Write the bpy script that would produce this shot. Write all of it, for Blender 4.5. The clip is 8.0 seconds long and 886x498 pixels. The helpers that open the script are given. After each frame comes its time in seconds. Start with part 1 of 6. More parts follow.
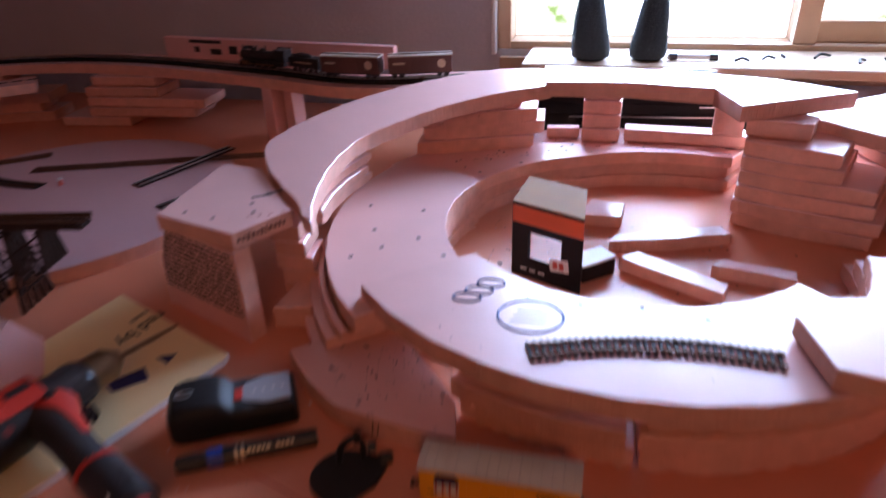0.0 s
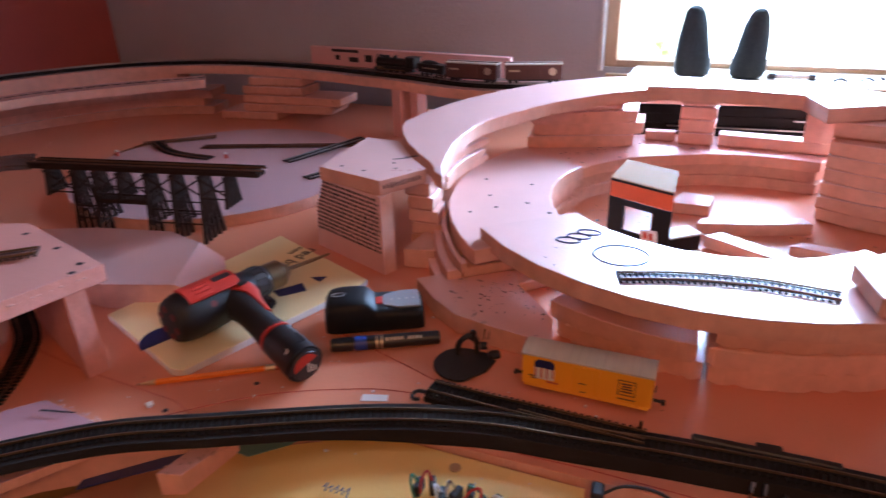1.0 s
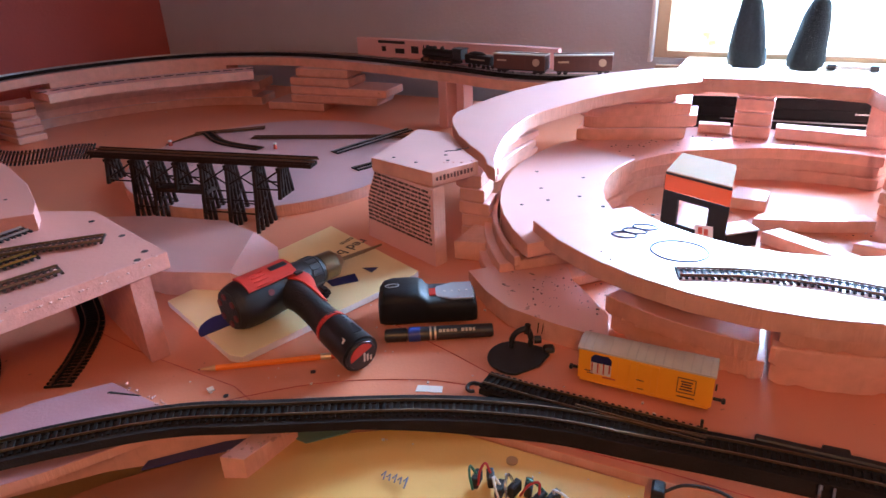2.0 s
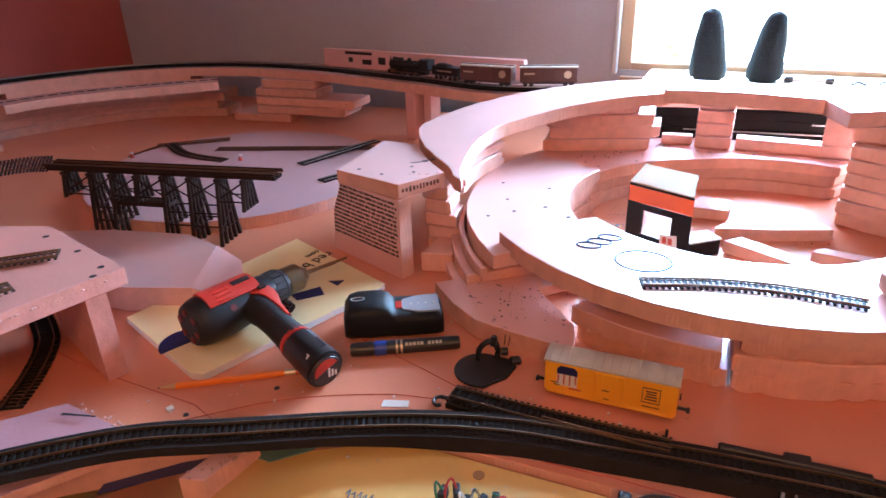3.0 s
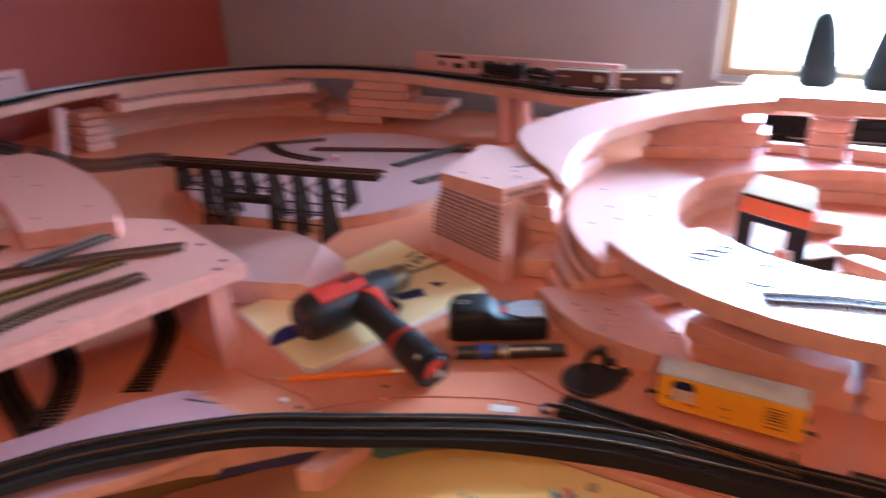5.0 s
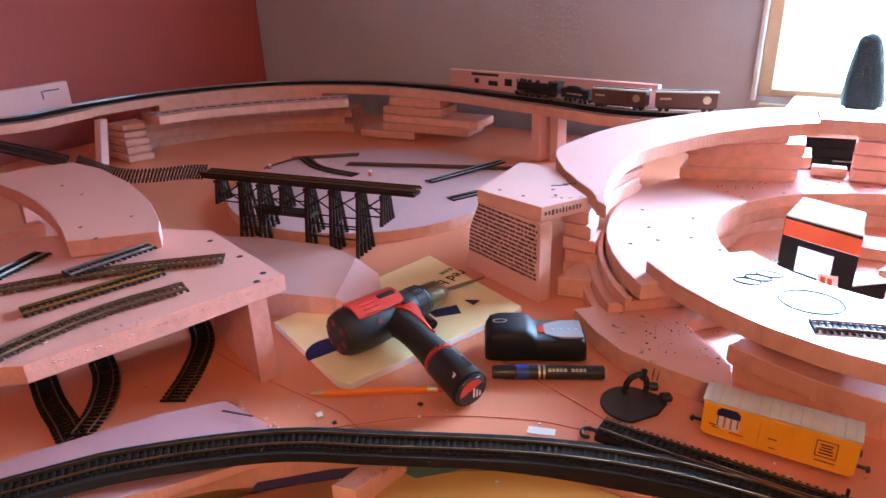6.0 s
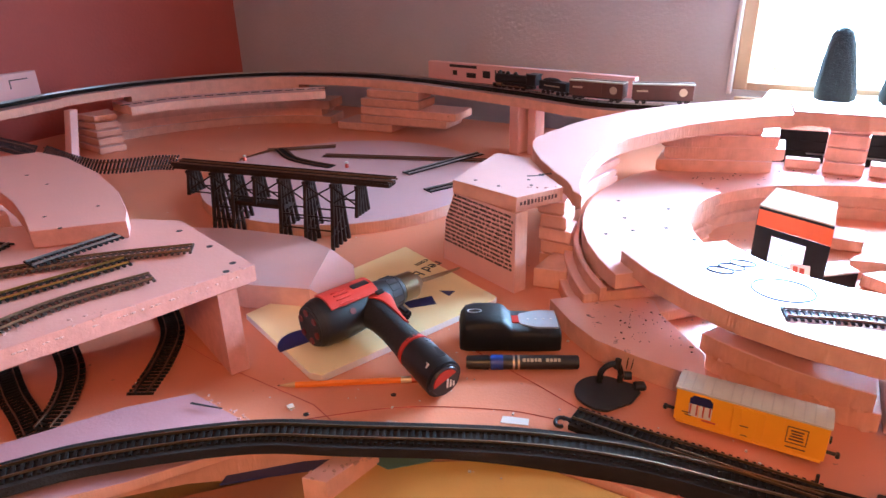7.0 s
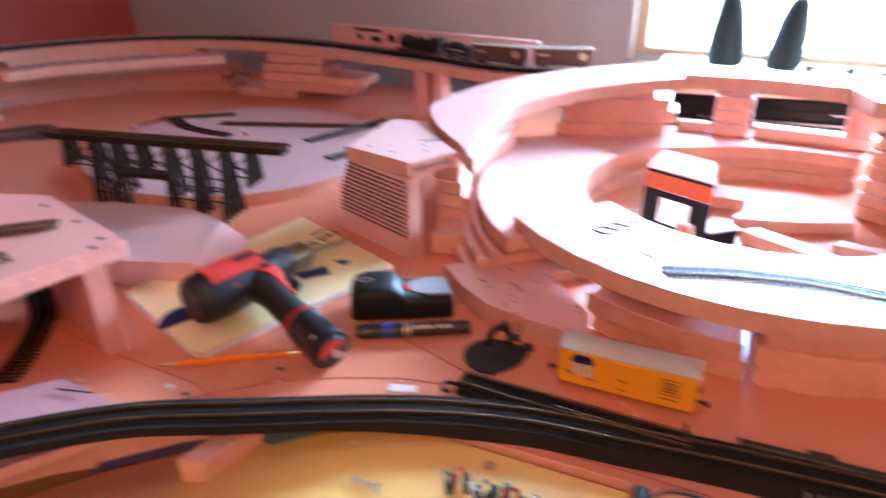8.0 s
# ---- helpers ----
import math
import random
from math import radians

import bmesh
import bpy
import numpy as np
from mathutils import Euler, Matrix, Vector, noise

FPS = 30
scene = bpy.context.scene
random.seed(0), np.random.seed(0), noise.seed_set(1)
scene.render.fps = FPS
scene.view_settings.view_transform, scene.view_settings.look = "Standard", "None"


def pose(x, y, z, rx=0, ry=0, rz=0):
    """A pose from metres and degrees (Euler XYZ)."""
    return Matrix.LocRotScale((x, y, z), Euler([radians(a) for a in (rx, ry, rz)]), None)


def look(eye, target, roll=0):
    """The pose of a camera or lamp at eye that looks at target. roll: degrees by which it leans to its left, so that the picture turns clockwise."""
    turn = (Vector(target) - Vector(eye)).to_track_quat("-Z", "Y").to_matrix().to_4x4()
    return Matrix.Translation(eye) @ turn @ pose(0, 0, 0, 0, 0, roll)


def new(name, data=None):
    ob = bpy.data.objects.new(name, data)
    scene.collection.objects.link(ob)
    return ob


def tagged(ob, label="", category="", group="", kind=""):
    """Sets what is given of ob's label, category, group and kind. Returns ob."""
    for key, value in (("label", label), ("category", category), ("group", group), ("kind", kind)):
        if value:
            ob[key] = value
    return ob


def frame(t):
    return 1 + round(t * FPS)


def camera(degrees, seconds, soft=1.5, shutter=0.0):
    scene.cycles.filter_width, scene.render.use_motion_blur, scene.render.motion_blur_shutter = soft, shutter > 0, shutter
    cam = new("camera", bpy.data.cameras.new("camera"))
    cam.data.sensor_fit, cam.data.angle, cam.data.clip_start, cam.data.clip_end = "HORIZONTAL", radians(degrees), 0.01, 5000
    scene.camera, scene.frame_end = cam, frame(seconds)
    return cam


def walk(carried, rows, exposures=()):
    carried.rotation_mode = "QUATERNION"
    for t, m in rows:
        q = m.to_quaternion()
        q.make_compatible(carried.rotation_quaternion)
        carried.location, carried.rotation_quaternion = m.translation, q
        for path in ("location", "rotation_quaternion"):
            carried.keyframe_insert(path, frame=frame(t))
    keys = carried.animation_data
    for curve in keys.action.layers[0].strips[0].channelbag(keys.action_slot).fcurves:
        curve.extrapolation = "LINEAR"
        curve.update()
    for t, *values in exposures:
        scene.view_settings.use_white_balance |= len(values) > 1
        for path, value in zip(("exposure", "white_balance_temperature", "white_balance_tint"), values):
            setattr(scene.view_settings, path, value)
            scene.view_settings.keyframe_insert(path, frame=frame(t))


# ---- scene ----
cam = camera(68.8, 8.0, shutter=0.8)
PATH = [
    (0, (0.067, 0.184, 0.498), (-0.252, 1.913, -0.456), -2.4),
    (0.5, (0.087, 0.036, 0.466), (-0.341, 1.768, -0.439), -1.8),
    (1, (0.078, -0.019, 0.469), (-0.51, 1.694, -0.379), -1.8),
    (1.5, (0.059, -0.033, 0.472), (-0.618, 1.646, -0.38), -2.4),
    (1.7, (0.053, -0.031, 0.471), (-0.639, 1.631, -0.4), -2.5),
    (3, (0.059, -0.019, 0.471), (-0.548, 1.69, -0.372), -1.8),
    (3.5, (0.058, -0.017, 0.472), (-0.518, 1.705, -0.364), -1.5),
    (4, (0.056, -0.017, 0.473), (-0.538, 1.703, -0.357), -1.6),
    (4.5, (0.055, -0.016, 0.473), (-0.546, 1.702, -0.355), -1.6),
    (5, (0.008, -0.038, 0.474), (-0.789, 1.599, -0.354), -2.4),
    (5.2, (-0.008, -0.045, 0.479), (-0.908, 1.553, -0.321), -3.1),
    (6.5, (-0.01, -0.036, 0.468), (-0.856, 1.601, -0.311), -1.3),
    (7, (-0.004, -0.032, 0.463), (-0.824, 1.61, -0.331), -1.4),
    (7.5, (0.0, -0.031, 0.461), (-0.814, 1.618, -0.325), -1.4),
    (8, (0.037, -0.001, 0.454), (-0.565, 1.689, -0.43), -0.2),
]
EXPOSURES = [(0, -1.0, 6350, 32), (0.5, -0.53, 6250, 27), (1, -0.15, 6000, 20), (1.5, 0.08, 5950, 17), (3, 0.44, 5850, 11), (4, 0.54, 5850, 11), (5, 0.44, 5900, 10), (6.5, 0.78, 5900, 10), (7.5, 0.84, 5900, 10), (8, 0.8, 5800, 10)]
walk(cam, [(t, look(eye, target, roll)) for t, eye, target, roll in PATH], EXPOSURES)

# ---- light ----
world = bpy.data.worlds.new("world")
scene.world = world
world.use_nodes = True
wn = world.node_tree
sky = wn.nodes.new("ShaderNodeTexSky")
sky.sky_type, sky.sun_disc = "NISHITA", False
sky.sun_elevation, sky.sun_rotation = radians(48), radians(20)
wn.links.new(sky.outputs["Color"], wn.nodes["Background"].inputs["Color"])
wn.nodes["Background"].inputs["Strength"].default_value = 0.15


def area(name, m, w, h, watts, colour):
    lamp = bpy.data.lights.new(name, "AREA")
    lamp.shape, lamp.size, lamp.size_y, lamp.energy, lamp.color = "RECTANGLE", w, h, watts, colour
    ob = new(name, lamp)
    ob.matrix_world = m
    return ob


HIGH_W, LOW_W, REAR_FILL_W = 36.0, 30.0, 0.8
area("window_daylight", look((0.66, 1.92, 0.62), (0.5, 0.4, 0.25)), 1.45, 0.28, HIGH_W, (0.41, 0.68, 1.0))
low_pane = area("window_daylight", look((0.40, 1.845, 0.45), (0.35, 0.5, 0.15)), 0.85, 0.58, LOW_W, (0.41, 0.68, 1.0))
low_pane.data.spread = radians(110)
# Cool fill added behind the camera; no window stands there.
area("rear_fill", look((1.3, -1.55, 0.85), (0.1, 0.7, 0.05)), 1.1, 0.9, REAR_FILL_W, (0.82, 0.80, 1.0))

# Warm fill added behind the camera; no lamp fixture stands there.
lamp = area("warm_fill", look((0.40, -1.3, 1.30), (-0.05, 0.68, 0.02)), 0.4, 0.4, 5.0, (1.0, 0.43, 0.125))
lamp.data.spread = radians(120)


# ---- materials ----
def material(name, colour, rough=0.6, metal=0.0, vary=0.08, scale=40.0, grain=0.1, grain_scale=400.0, spots=None, spot_scale=25.0, spot_at=0.7, sheen=0.5, film=0.0, streak=1.0):
    m = bpy.data.materials.new(name)
    m.use_nodes = True
    t = m.node_tree
    b = t.nodes["Principled BSDF"]
    co = t.nodes.new("ShaderNodeTexCoord")
    rnd = t.nodes.new("ShaderNodeObjectInfo")
    n1 = t.nodes.new("ShaderNodeTexNoise")
    n1.inputs["Scale"].default_value, n1.inputs["Detail"].default_value = scale, 5.0
    n2 = t.nodes.new("ShaderNodeTexNoise")
    n2.inputs["Scale"].default_value, n2.inputs["Detail"].default_value = grain_scale, 3.0
    t.links.new(co.outputs["Object"], n1.inputs["Vector"])
    squash = t.nodes.new("ShaderNodeMapping")
    squash.inputs["Scale"].default_value = (1.0, 1.0, streak)
    t.links.new(co.outputs["Object"], squash.inputs["Vector"])
    t.links.new(squash.outputs["Vector"], n2.inputs["Vector"])
    mix = t.nodes.new("ShaderNodeMix")
    mix.data_type = "RGBA"
    lo = [c * (1 - vary) for c in colour]
    hi = [min(1.0, c * (1 + vary)) for c in colour]
    mix.inputs["A"].default_value, mix.inputs["B"].default_value = (*lo, 1), (*hi, 1)
    t.links.new(n1.outputs["Fac"], mix.inputs["Factor"])
    out = mix.outputs["Result"]
    if spots:
        n3 = t.nodes.new("ShaderNodeTexNoise")
        n3.inputs["Scale"].default_value, n3.inputs["Detail"].default_value = spot_scale, 6.0
        t.links.new(co.outputs["Object"], n3.inputs["Vector"])
        ramp = t.nodes.new("ShaderNodeMapRange")
        ramp.inputs["From Min"].default_value, ramp.inputs["From Max"].default_value = spot_at, spot_at + 0.05
        t.links.new(n3.outputs["Fac"], ramp.inputs["Value"])
        mx = t.nodes.new("ShaderNodeMix")
        mx.data_type = "RGBA"
        mx.inputs["B"].default_value = (*spots, 1)
        t.links.new(out, mx.inputs["A"])
        t.links.new(ramp.outputs["Result"], mx.inputs["Factor"])
        out = mx.outputs["Result"]
    hsv = t.nodes.new("ShaderNodeHueSaturation")
    mr = t.nodes.new("ShaderNodeMapRange")
    mr.inputs["To Min"].default_value, mr.inputs["To Max"].default_value = 1 - vary * 0.5, 1 + vary * 0.5
    t.links.new(rnd.outputs["Random"], mr.inputs["Value"])
    t.links.new(mr.outputs["Result"], hsv.inputs["Value"])
    t.links.new(out, hsv.inputs["Color"])
    t.links.new(hsv.outputs["Color"], b.inputs["Base Color"])
    rr = t.nodes.new("ShaderNodeMapRange")
    rr.inputs["To Min"].default_value, rr.inputs["To Max"].default_value = max(0.02, rough - 0.05), min(1, rough + 0.08)
    t.links.new(n1.outputs["Fac"], rr.inputs["Value"])
    t.links.new(rr.outputs["Result"], b.inputs["Roughness"])
    b.inputs["Metallic"].default_value = metal
    b.inputs["Specular IOR Level"].default_value = sheen
    b.inputs["Coat Weight"].default_value, b.inputs["Coat Roughness"].default_value = film, 0.22
    if grain:
        bump = t.nodes.new("ShaderNodeBump")
        bump.inputs["Strength"].default_value, bump.inputs["Distance"].default_value = grain, 0.002
        t.links.new(n2.outputs["Fac"], bump.inputs["Height"])
        t.links.new(bump.outputs["Normal"], b.inputs["Normal"])
    return m


PINK = (0.80, 0.46, 0.42)
foam = material("pink_foam", PINK, 0.30, vary=0.10, scale=14, grain=0.12, grain_scale=260, sheen=1.0, film=0.6)
# Rough, spotted cut sides; warm bounced light is put into their orange tint.
foam_cut = material("cut_warm_lit_foam", (0.75, 0.41, 0.315), 0.85, vary=0.22, scale=45, grain=0.75, grain_scale=260, sheen=0.15, streak=0.12, spots=(0.40, 0.17, 0.11), spot_scale=55, spot_at=0.74)
foam_dirty = material("crumb_strewn_foam", PINK, 0.36, sheen=0.8, film=0.6, vary=0.08, scale=14, grain=0.12, grain_scale=260, spots=(0.05, 0.03, 0.03), spot_scale=60, spot_at=0.66)
# Stained pink board; the warm shade it lies in is put into the colour.
board_foam = material("warm_shaded_board_foam", (0.71, 0.252, 0.142), 0.34, vary=0.13, scale=7, grain=0.12, grain_scale=260, sheen=0.6, film=0.05, spots=(0.22, 0.08, 0.05), spot_scale=90, spot_at=0.71)
# Riser and platform foam, with the dimmer light there put into the colour.
foam_dimmed = material("dimmed_pink_foam", (0.66, 0.32, 0.27), 0.42, vary=0.10, scale=9, grain=0.15, grain_scale=240, sheen=0.7)
foam_dimmed_cut = material("worn_dimmed_foam_edge", (0.66, 0.31, 0.26), 0.85, vary=0.2, scale=70, grain=0.3, grain_scale=240, sheen=0.1)
foam_mauve = material("mauve_foam", (0.50, 0.27, 0.30), 0.5, vary=0.10, scale=9, grain=0.15, grain_scale=260)
foam_pale = material("pale_foam", (0.80, 0.46, 0.44), 0.5, vary=0.08, scale=14, grain=0.15, grain_scale=260)
cream = material("cream_foam", (0.92, 0.72, 0.38), 0.6, vary=0.06, scale=20, grain=0.15, grain_scale=300)
yellow_sheet_mat = material("brown_to_yellow_sheet", (0.84, 0.54, 0.17), 0.45, vary=0.12, scale=6, grain=0.1, grain_scale=200)
# Base colour runs from brown at low x to yellow at high x.
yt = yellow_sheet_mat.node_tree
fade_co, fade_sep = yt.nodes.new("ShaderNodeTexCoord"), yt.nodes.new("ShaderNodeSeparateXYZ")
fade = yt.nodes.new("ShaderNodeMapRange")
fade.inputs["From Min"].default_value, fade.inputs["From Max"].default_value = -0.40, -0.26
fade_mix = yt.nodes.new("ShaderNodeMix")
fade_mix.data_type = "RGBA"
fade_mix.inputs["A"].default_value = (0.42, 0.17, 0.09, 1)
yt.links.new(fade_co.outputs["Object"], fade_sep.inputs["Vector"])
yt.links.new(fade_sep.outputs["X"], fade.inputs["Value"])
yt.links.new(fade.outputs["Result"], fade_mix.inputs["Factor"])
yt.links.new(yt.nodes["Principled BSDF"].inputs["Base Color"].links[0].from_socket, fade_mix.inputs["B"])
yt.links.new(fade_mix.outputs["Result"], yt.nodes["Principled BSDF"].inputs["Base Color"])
white_edge = material("white_foam_edge", (0.8, 0.74, 0.7), 0.7, vary=0.06, grain=0.3)
navy = material("navy_ink", (0.01, 0.014, 0.09), 0.5)
ink = material("black_ink", (0.02, 0.018, 0.02), 0.6)
blue_ink = material("blue_marker_ink", (0.08, 0.11, 0.24), 0.6)
torn_foam = material("torn_foam", (0.66, 0.39, 0.35), 0.95, vary=0.1, grain=0.4, sheen=0.08)
red_ink = material("red_marker_ink", (0.55, 0.09, 0.06), 0.6)
grey_paint = material("grey_wall_paint", (0.56, 0.56, 0.60), 0.6, vary=0.10, scale=5, grain=0.9, grain_scale=90)
red_paint = material("maroon_wall_paint", (0.58, 0.125, 0.095), 0.6, vary=0.10, scale=5, grain=0.9, grain_scale=90)
plain_paint = material("plain_wall_paint", (0.40, 0.16, 0.12), 0.8, vary=0.05, scale=4, grain=0.3, grain_scale=90)
ceiling_paint = material("ceiling_paint", (0.50, 0.40, 0.34), 0.85, vary=0.04, scale=4, grain=0.3, grain_scale=80)
carpet = material("brown_carpet", (0.16, 0.10, 0.07), 0.95, vary=0.2, scale=60, grain=0.8)
pine = material("pine_frame", (0.62, 0.42, 0.27), 0.5, vary=0.12, scale=18, grain=0.2)
ply = material("plywood", (0.45, 0.27, 0.14), 0.6, vary=0.15, scale=12, grain=0.2)
rail_steel = material("nickel_rail", (0.66, 0.64, 0.60), 0.28, 1.0, vary=0.1, grain=0.0)
rail_brass = material("brass_rail", (0.34, 0.22, 0.13), 0.42, 1.0, vary=0.12, grain=0.0)
rail_yellow = material("bright_brass_rail", (0.62, 0.38, 0.10), 0.35, 1.0, vary=0.12, grain=0.0)
rail_brown = material("rusty_rail", (0.20, 0.09, 0.05), 0.5, 0.5, vary=0.15, grain=0.1)
tie_black = material("black_plastic_tie", (0.014, 0.012, 0.011), 0.6, vary=0.2, grain=0.2, sheen=0.2)
tie_brown = material("brown_plastic_tie", (0.06, 0.03, 0.02), 0.5, vary=0.2, grain=0.2)
roadbed_mat = material("black_foam_roadbed", (0.023, 0.018, 0.016), 0.92, vary=0.3, scale=30, grain=0.4, sheen=0.12)
black = material("black_plastic", (0.015, 0.014, 0.015), 0.35, vary=0.15, grain=0.08)
rubber = material("black_rubber", (0.018, 0.016, 0.016), 0.6, vary=0.2, grain=0.4)
drill_red = material("red_plastic", (0.55, 0.035, 0.02), 0.38, vary=0.08, grain=0.08)
gunmetal = material("gunmetal", (0.07, 0.07, 0.075), 0.35, 0.8, vary=0.1, grain=0.1)
chuck_metal = material("bronze_chuck", (0.30, 0.22, 0.13), 0.3, 1.0, vary=0.15, grain=0.1)
steel = material("bright_steel", (0.5, 0.48, 0.45), 0.25, 1.0, vary=0.1, grain=0.05)
silver = material("silver_plastic", (0.45, 0.50, 0.54), 0.3, 0.4, vary=0.05, grain=0.05)
white = material("white_print", (0.78, 0.76, 0.72), 0.5, vary=0.04)
orange_wood = material("orange_pencil_paint", (0.88, 0.21, 0.012), 0.42, vary=0.05, grain=0.05)
pencil_wood = material("bare_pencil_wood", (0.62, 0.38, 0.2), 0.7)
ferrule_mat = material("pencil_ferrule", (0.6, 0.5, 0.35), 0.35, 0.8)
car_yellow = material("yellow_boxcar_paint", (0.95, 0.42, 0.012), 0.38, vary=0.05, scale=60, grain=0.08)
roof_silver = material("weathered_silver_roof", (0.58, 0.52, 0.42), 0.45, 0.2, vary=0.15, scale=50, grain=0.2)
card_tan = material("tan_cardboard", (0.50, 0.30, 0.16), 0.75, vary=0.06, grain=0.2)
box_orange = material("orange_print", (0.75, 0.12, 0.03), 0.45, vary=0.04)
box_black = material("black_print", (0.012, 0.010, 0.011), 0.5, vary=0.1, sheen=0.25)
trestle_brown = material("dark_brown_plastic", (0.034, 0.016, 0.011), 0.75, vary=0.25, scale=80, grain=0.2, sheen=0.15)
loco_black = material("loco_black", (0.02, 0.02, 0.02), 0.45, 0.2, vary=0.2, grain=0.1)
freight_brown = material("brown_freight_paint", (0.12, 0.05, 0.04), 0.55, vary=0.15, grain=0.1)
tree_dark = material("dark_bristle", (0.03, 0.042, 0.045), 0.9, vary=0.5, scale=160, grain=1.0, grain_scale=300)
green_wire = material("green_insulation", (0.03, 0.16, 0.09), 0.4)
red_wire = material("red_insulation", (0.5, 0.04, 0.03), 0.4)
white_wire = material("white_insulation", (0.7, 0.66, 0.6), 0.4)
glass_mat = bpy.data.materials.new("window_glass")
glass_mat.use_nodes = True
gb = glass_mat.node_tree.nodes["Principled BSDF"]
gb.inputs["Transmission Weight"].default_value, gb.inputs["Roughness"].default_value, gb.inputs["IOR"].default_value = 1.0, 0.0, 1.02

outside = bpy.data.materials.new("bright_garden")
outside.use_nodes = True
ot = outside.node_tree
ob_ = ot.nodes["Principled BSDF"]
ob_.inputs["Base Color"].default_value = (0, 0, 0, 1)
oc, on = ot.nodes.new("ShaderNodeTexCoord"), ot.nodes.new("ShaderNodeTexNoise")
on.inputs["Scale"].default_value, on.inputs["Detail"].default_value = 3.0, 8.0
orr = ot.nodes.new("ShaderNodeValToRGB")
orr.color_ramp.elements[0].position, orr.color_ramp.elements[0].color = 0.38, (0.07, 0.12, 0.035, 1)
orr.color_ramp.elements[1].position, orr.color_ramp.elements[1].color = 0.60, (0.92, 0.97, 1.0, 1)
ot.links.new(oc.outputs["Object"], on.inputs["Vector"])
ot.links.new(on.outputs["Fac"], orr.inputs["Fac"])
ot.links.new(orr.outputs["Color"], ob_.inputs["Emission Color"])
ob_.inputs["Emission Strength"].default_value = 16.0


# ---- builders ----
def part(name, bm, mat, parent=None, label="", smooth=False):
    me = bpy.data.meshes.new(name)
    bmesh.ops.recalc_face_normals(bm, faces=bm.faces)
    if smooth:
        for f in bm.faces:
            f.smooth = True
    bm.to_mesh(me)
    bm.free()
    me.polygons.foreach_set("use_smooth", [True] * len(me.polygons))
    me.set_sharp_from_angle(angle=0.6)
    for m in (mat if isinstance(mat, (list, tuple)) else [mat]):
        me.materials.append(m)
    ob = new(name, me)
    if parent is not None:
        ob.parent = parent
    if label:
        tagged(ob, label)
    return ob


def thing(name, label, category, m=None, group="", kind=""):
    ob = new(name)
    ob.empty_display_size = 0.02
    if m is not None:
        ob.matrix_world = m
    return tagged(ob, label, category, group, kind)


def prism(poly, z0, z1, bevel=0.002, bm=None, cut_index=1):
    """A slab over a plan; z0 and z1 are numbers or functions of x, y. Sides take the second material."""
    bm = bm or bmesh.new()
    lo = z0 if callable(z0) else (lambda x, y: z0)
    hi = z1 if callable(z1) else (lambda x, y: z1)
    a = [bm.verts.new((x, y, lo(x, y))) for x, y in poly]
    b = [bm.verts.new((x, y, hi(x, y))) for x, y in poly]
    n = len(poly)
    fs = [bm.faces.new(a[::-1]), bm.faces.new(b)]
    for i in range(n):
        f = bm.faces.new((a[i], a[(i + 1) % n], b[(i + 1) % n], b[i]))
        f.material_index = cut_index
        fs.append(f)
    if bevel:
        under, over = list(fs[0].edges), list(fs[1].edges)
        bmesh.ops.bevel(bm, geom=under, offset=bevel * 1.6, segments=1, affect="EDGES", clamp_overlap=True, material=cut_index)
        over = [e for e in over if e.is_valid]
        bmesh.ops.bevel(bm, geom=over, offset=bevel * 0.5, segments=1, affect="EDGES", clamp_overlap=True)
    return bm


def boxm(size, centre=(0, 0, 0), bevel=0.001, bm=None, turn=None, seg=1):
    bm = bm or bmesh.new()
    m = Matrix.Translation(centre) @ (turn or Matrix()) @ Matrix.Diagonal((*size, 1))
    r = bmesh.ops.create_cube(bm, size=1, matrix=m)
    if bevel:
        es = list({e for v in r["verts"] for e in v.link_edges})
        bmesh.ops.bevel(bm, geom=es, offset=bevel, segments=seg, affect="EDGES", clamp_overlap=True)
    return bm


def cyl(p, q, r0, r1=None, seg=20, bm=None, bevel=0.0):
    bm = bm or bmesh.new()
    p, q = Vector(p), Vector(q)
    d = q - p
    m = Matrix.Translation((p + q) / 2) @ d.to_track_quat("Z", "Y").to_matrix().to_4x4()
    r = bmesh.ops.create_cone(bm, cap_ends=True, segments=seg, radius1=r0, radius2=r0 if r1 is None else r1, depth=d.length, matrix=m)
    fs = {f for v in r["verts"] for f in v.link_faces}
    caps = [f for f in fs if len(f.verts) > 4]
    if seg >= 10:
        for f in fs:
            f.smooth = len(f.verts) == 4
        if not bevel:
            for e in {e for f in caps for e in f.edges}:
                e.smooth = False
    if bevel:
        bmesh.ops.bevel(bm, geom=list({e for f in caps for e in f.edges}), offset=bevel, segments=2, affect="EDGES")
    return bm


def tube(points, r, seg=8, bm=None):
    bm = bm or bmesh.new()
    pts = [Vector(p) for p in points]
    rings = []
    for i, p in enumerate(pts):
        d = (pts[min(i + 1, len(pts) - 1)] - pts[max(i - 1, 0)]).normalized()
        q = d.to_track_quat("Z", "Y")
        rings.append([bm.verts.new(p + q @ Vector((r * math.cos(2 * math.pi * k / seg), r * math.sin(2 * math.pi * k / seg), 0))) for k in range(seg)])
    for a, b in zip(rings, rings[1:]):
        for k in range(seg):
            bm.faces.new((a[k], a[(k + 1) % seg], b[(k + 1) % seg], b[k]))
    bm.faces.new(rings[0][::-1])
    bm.faces.new(rings[-1])
    return bm


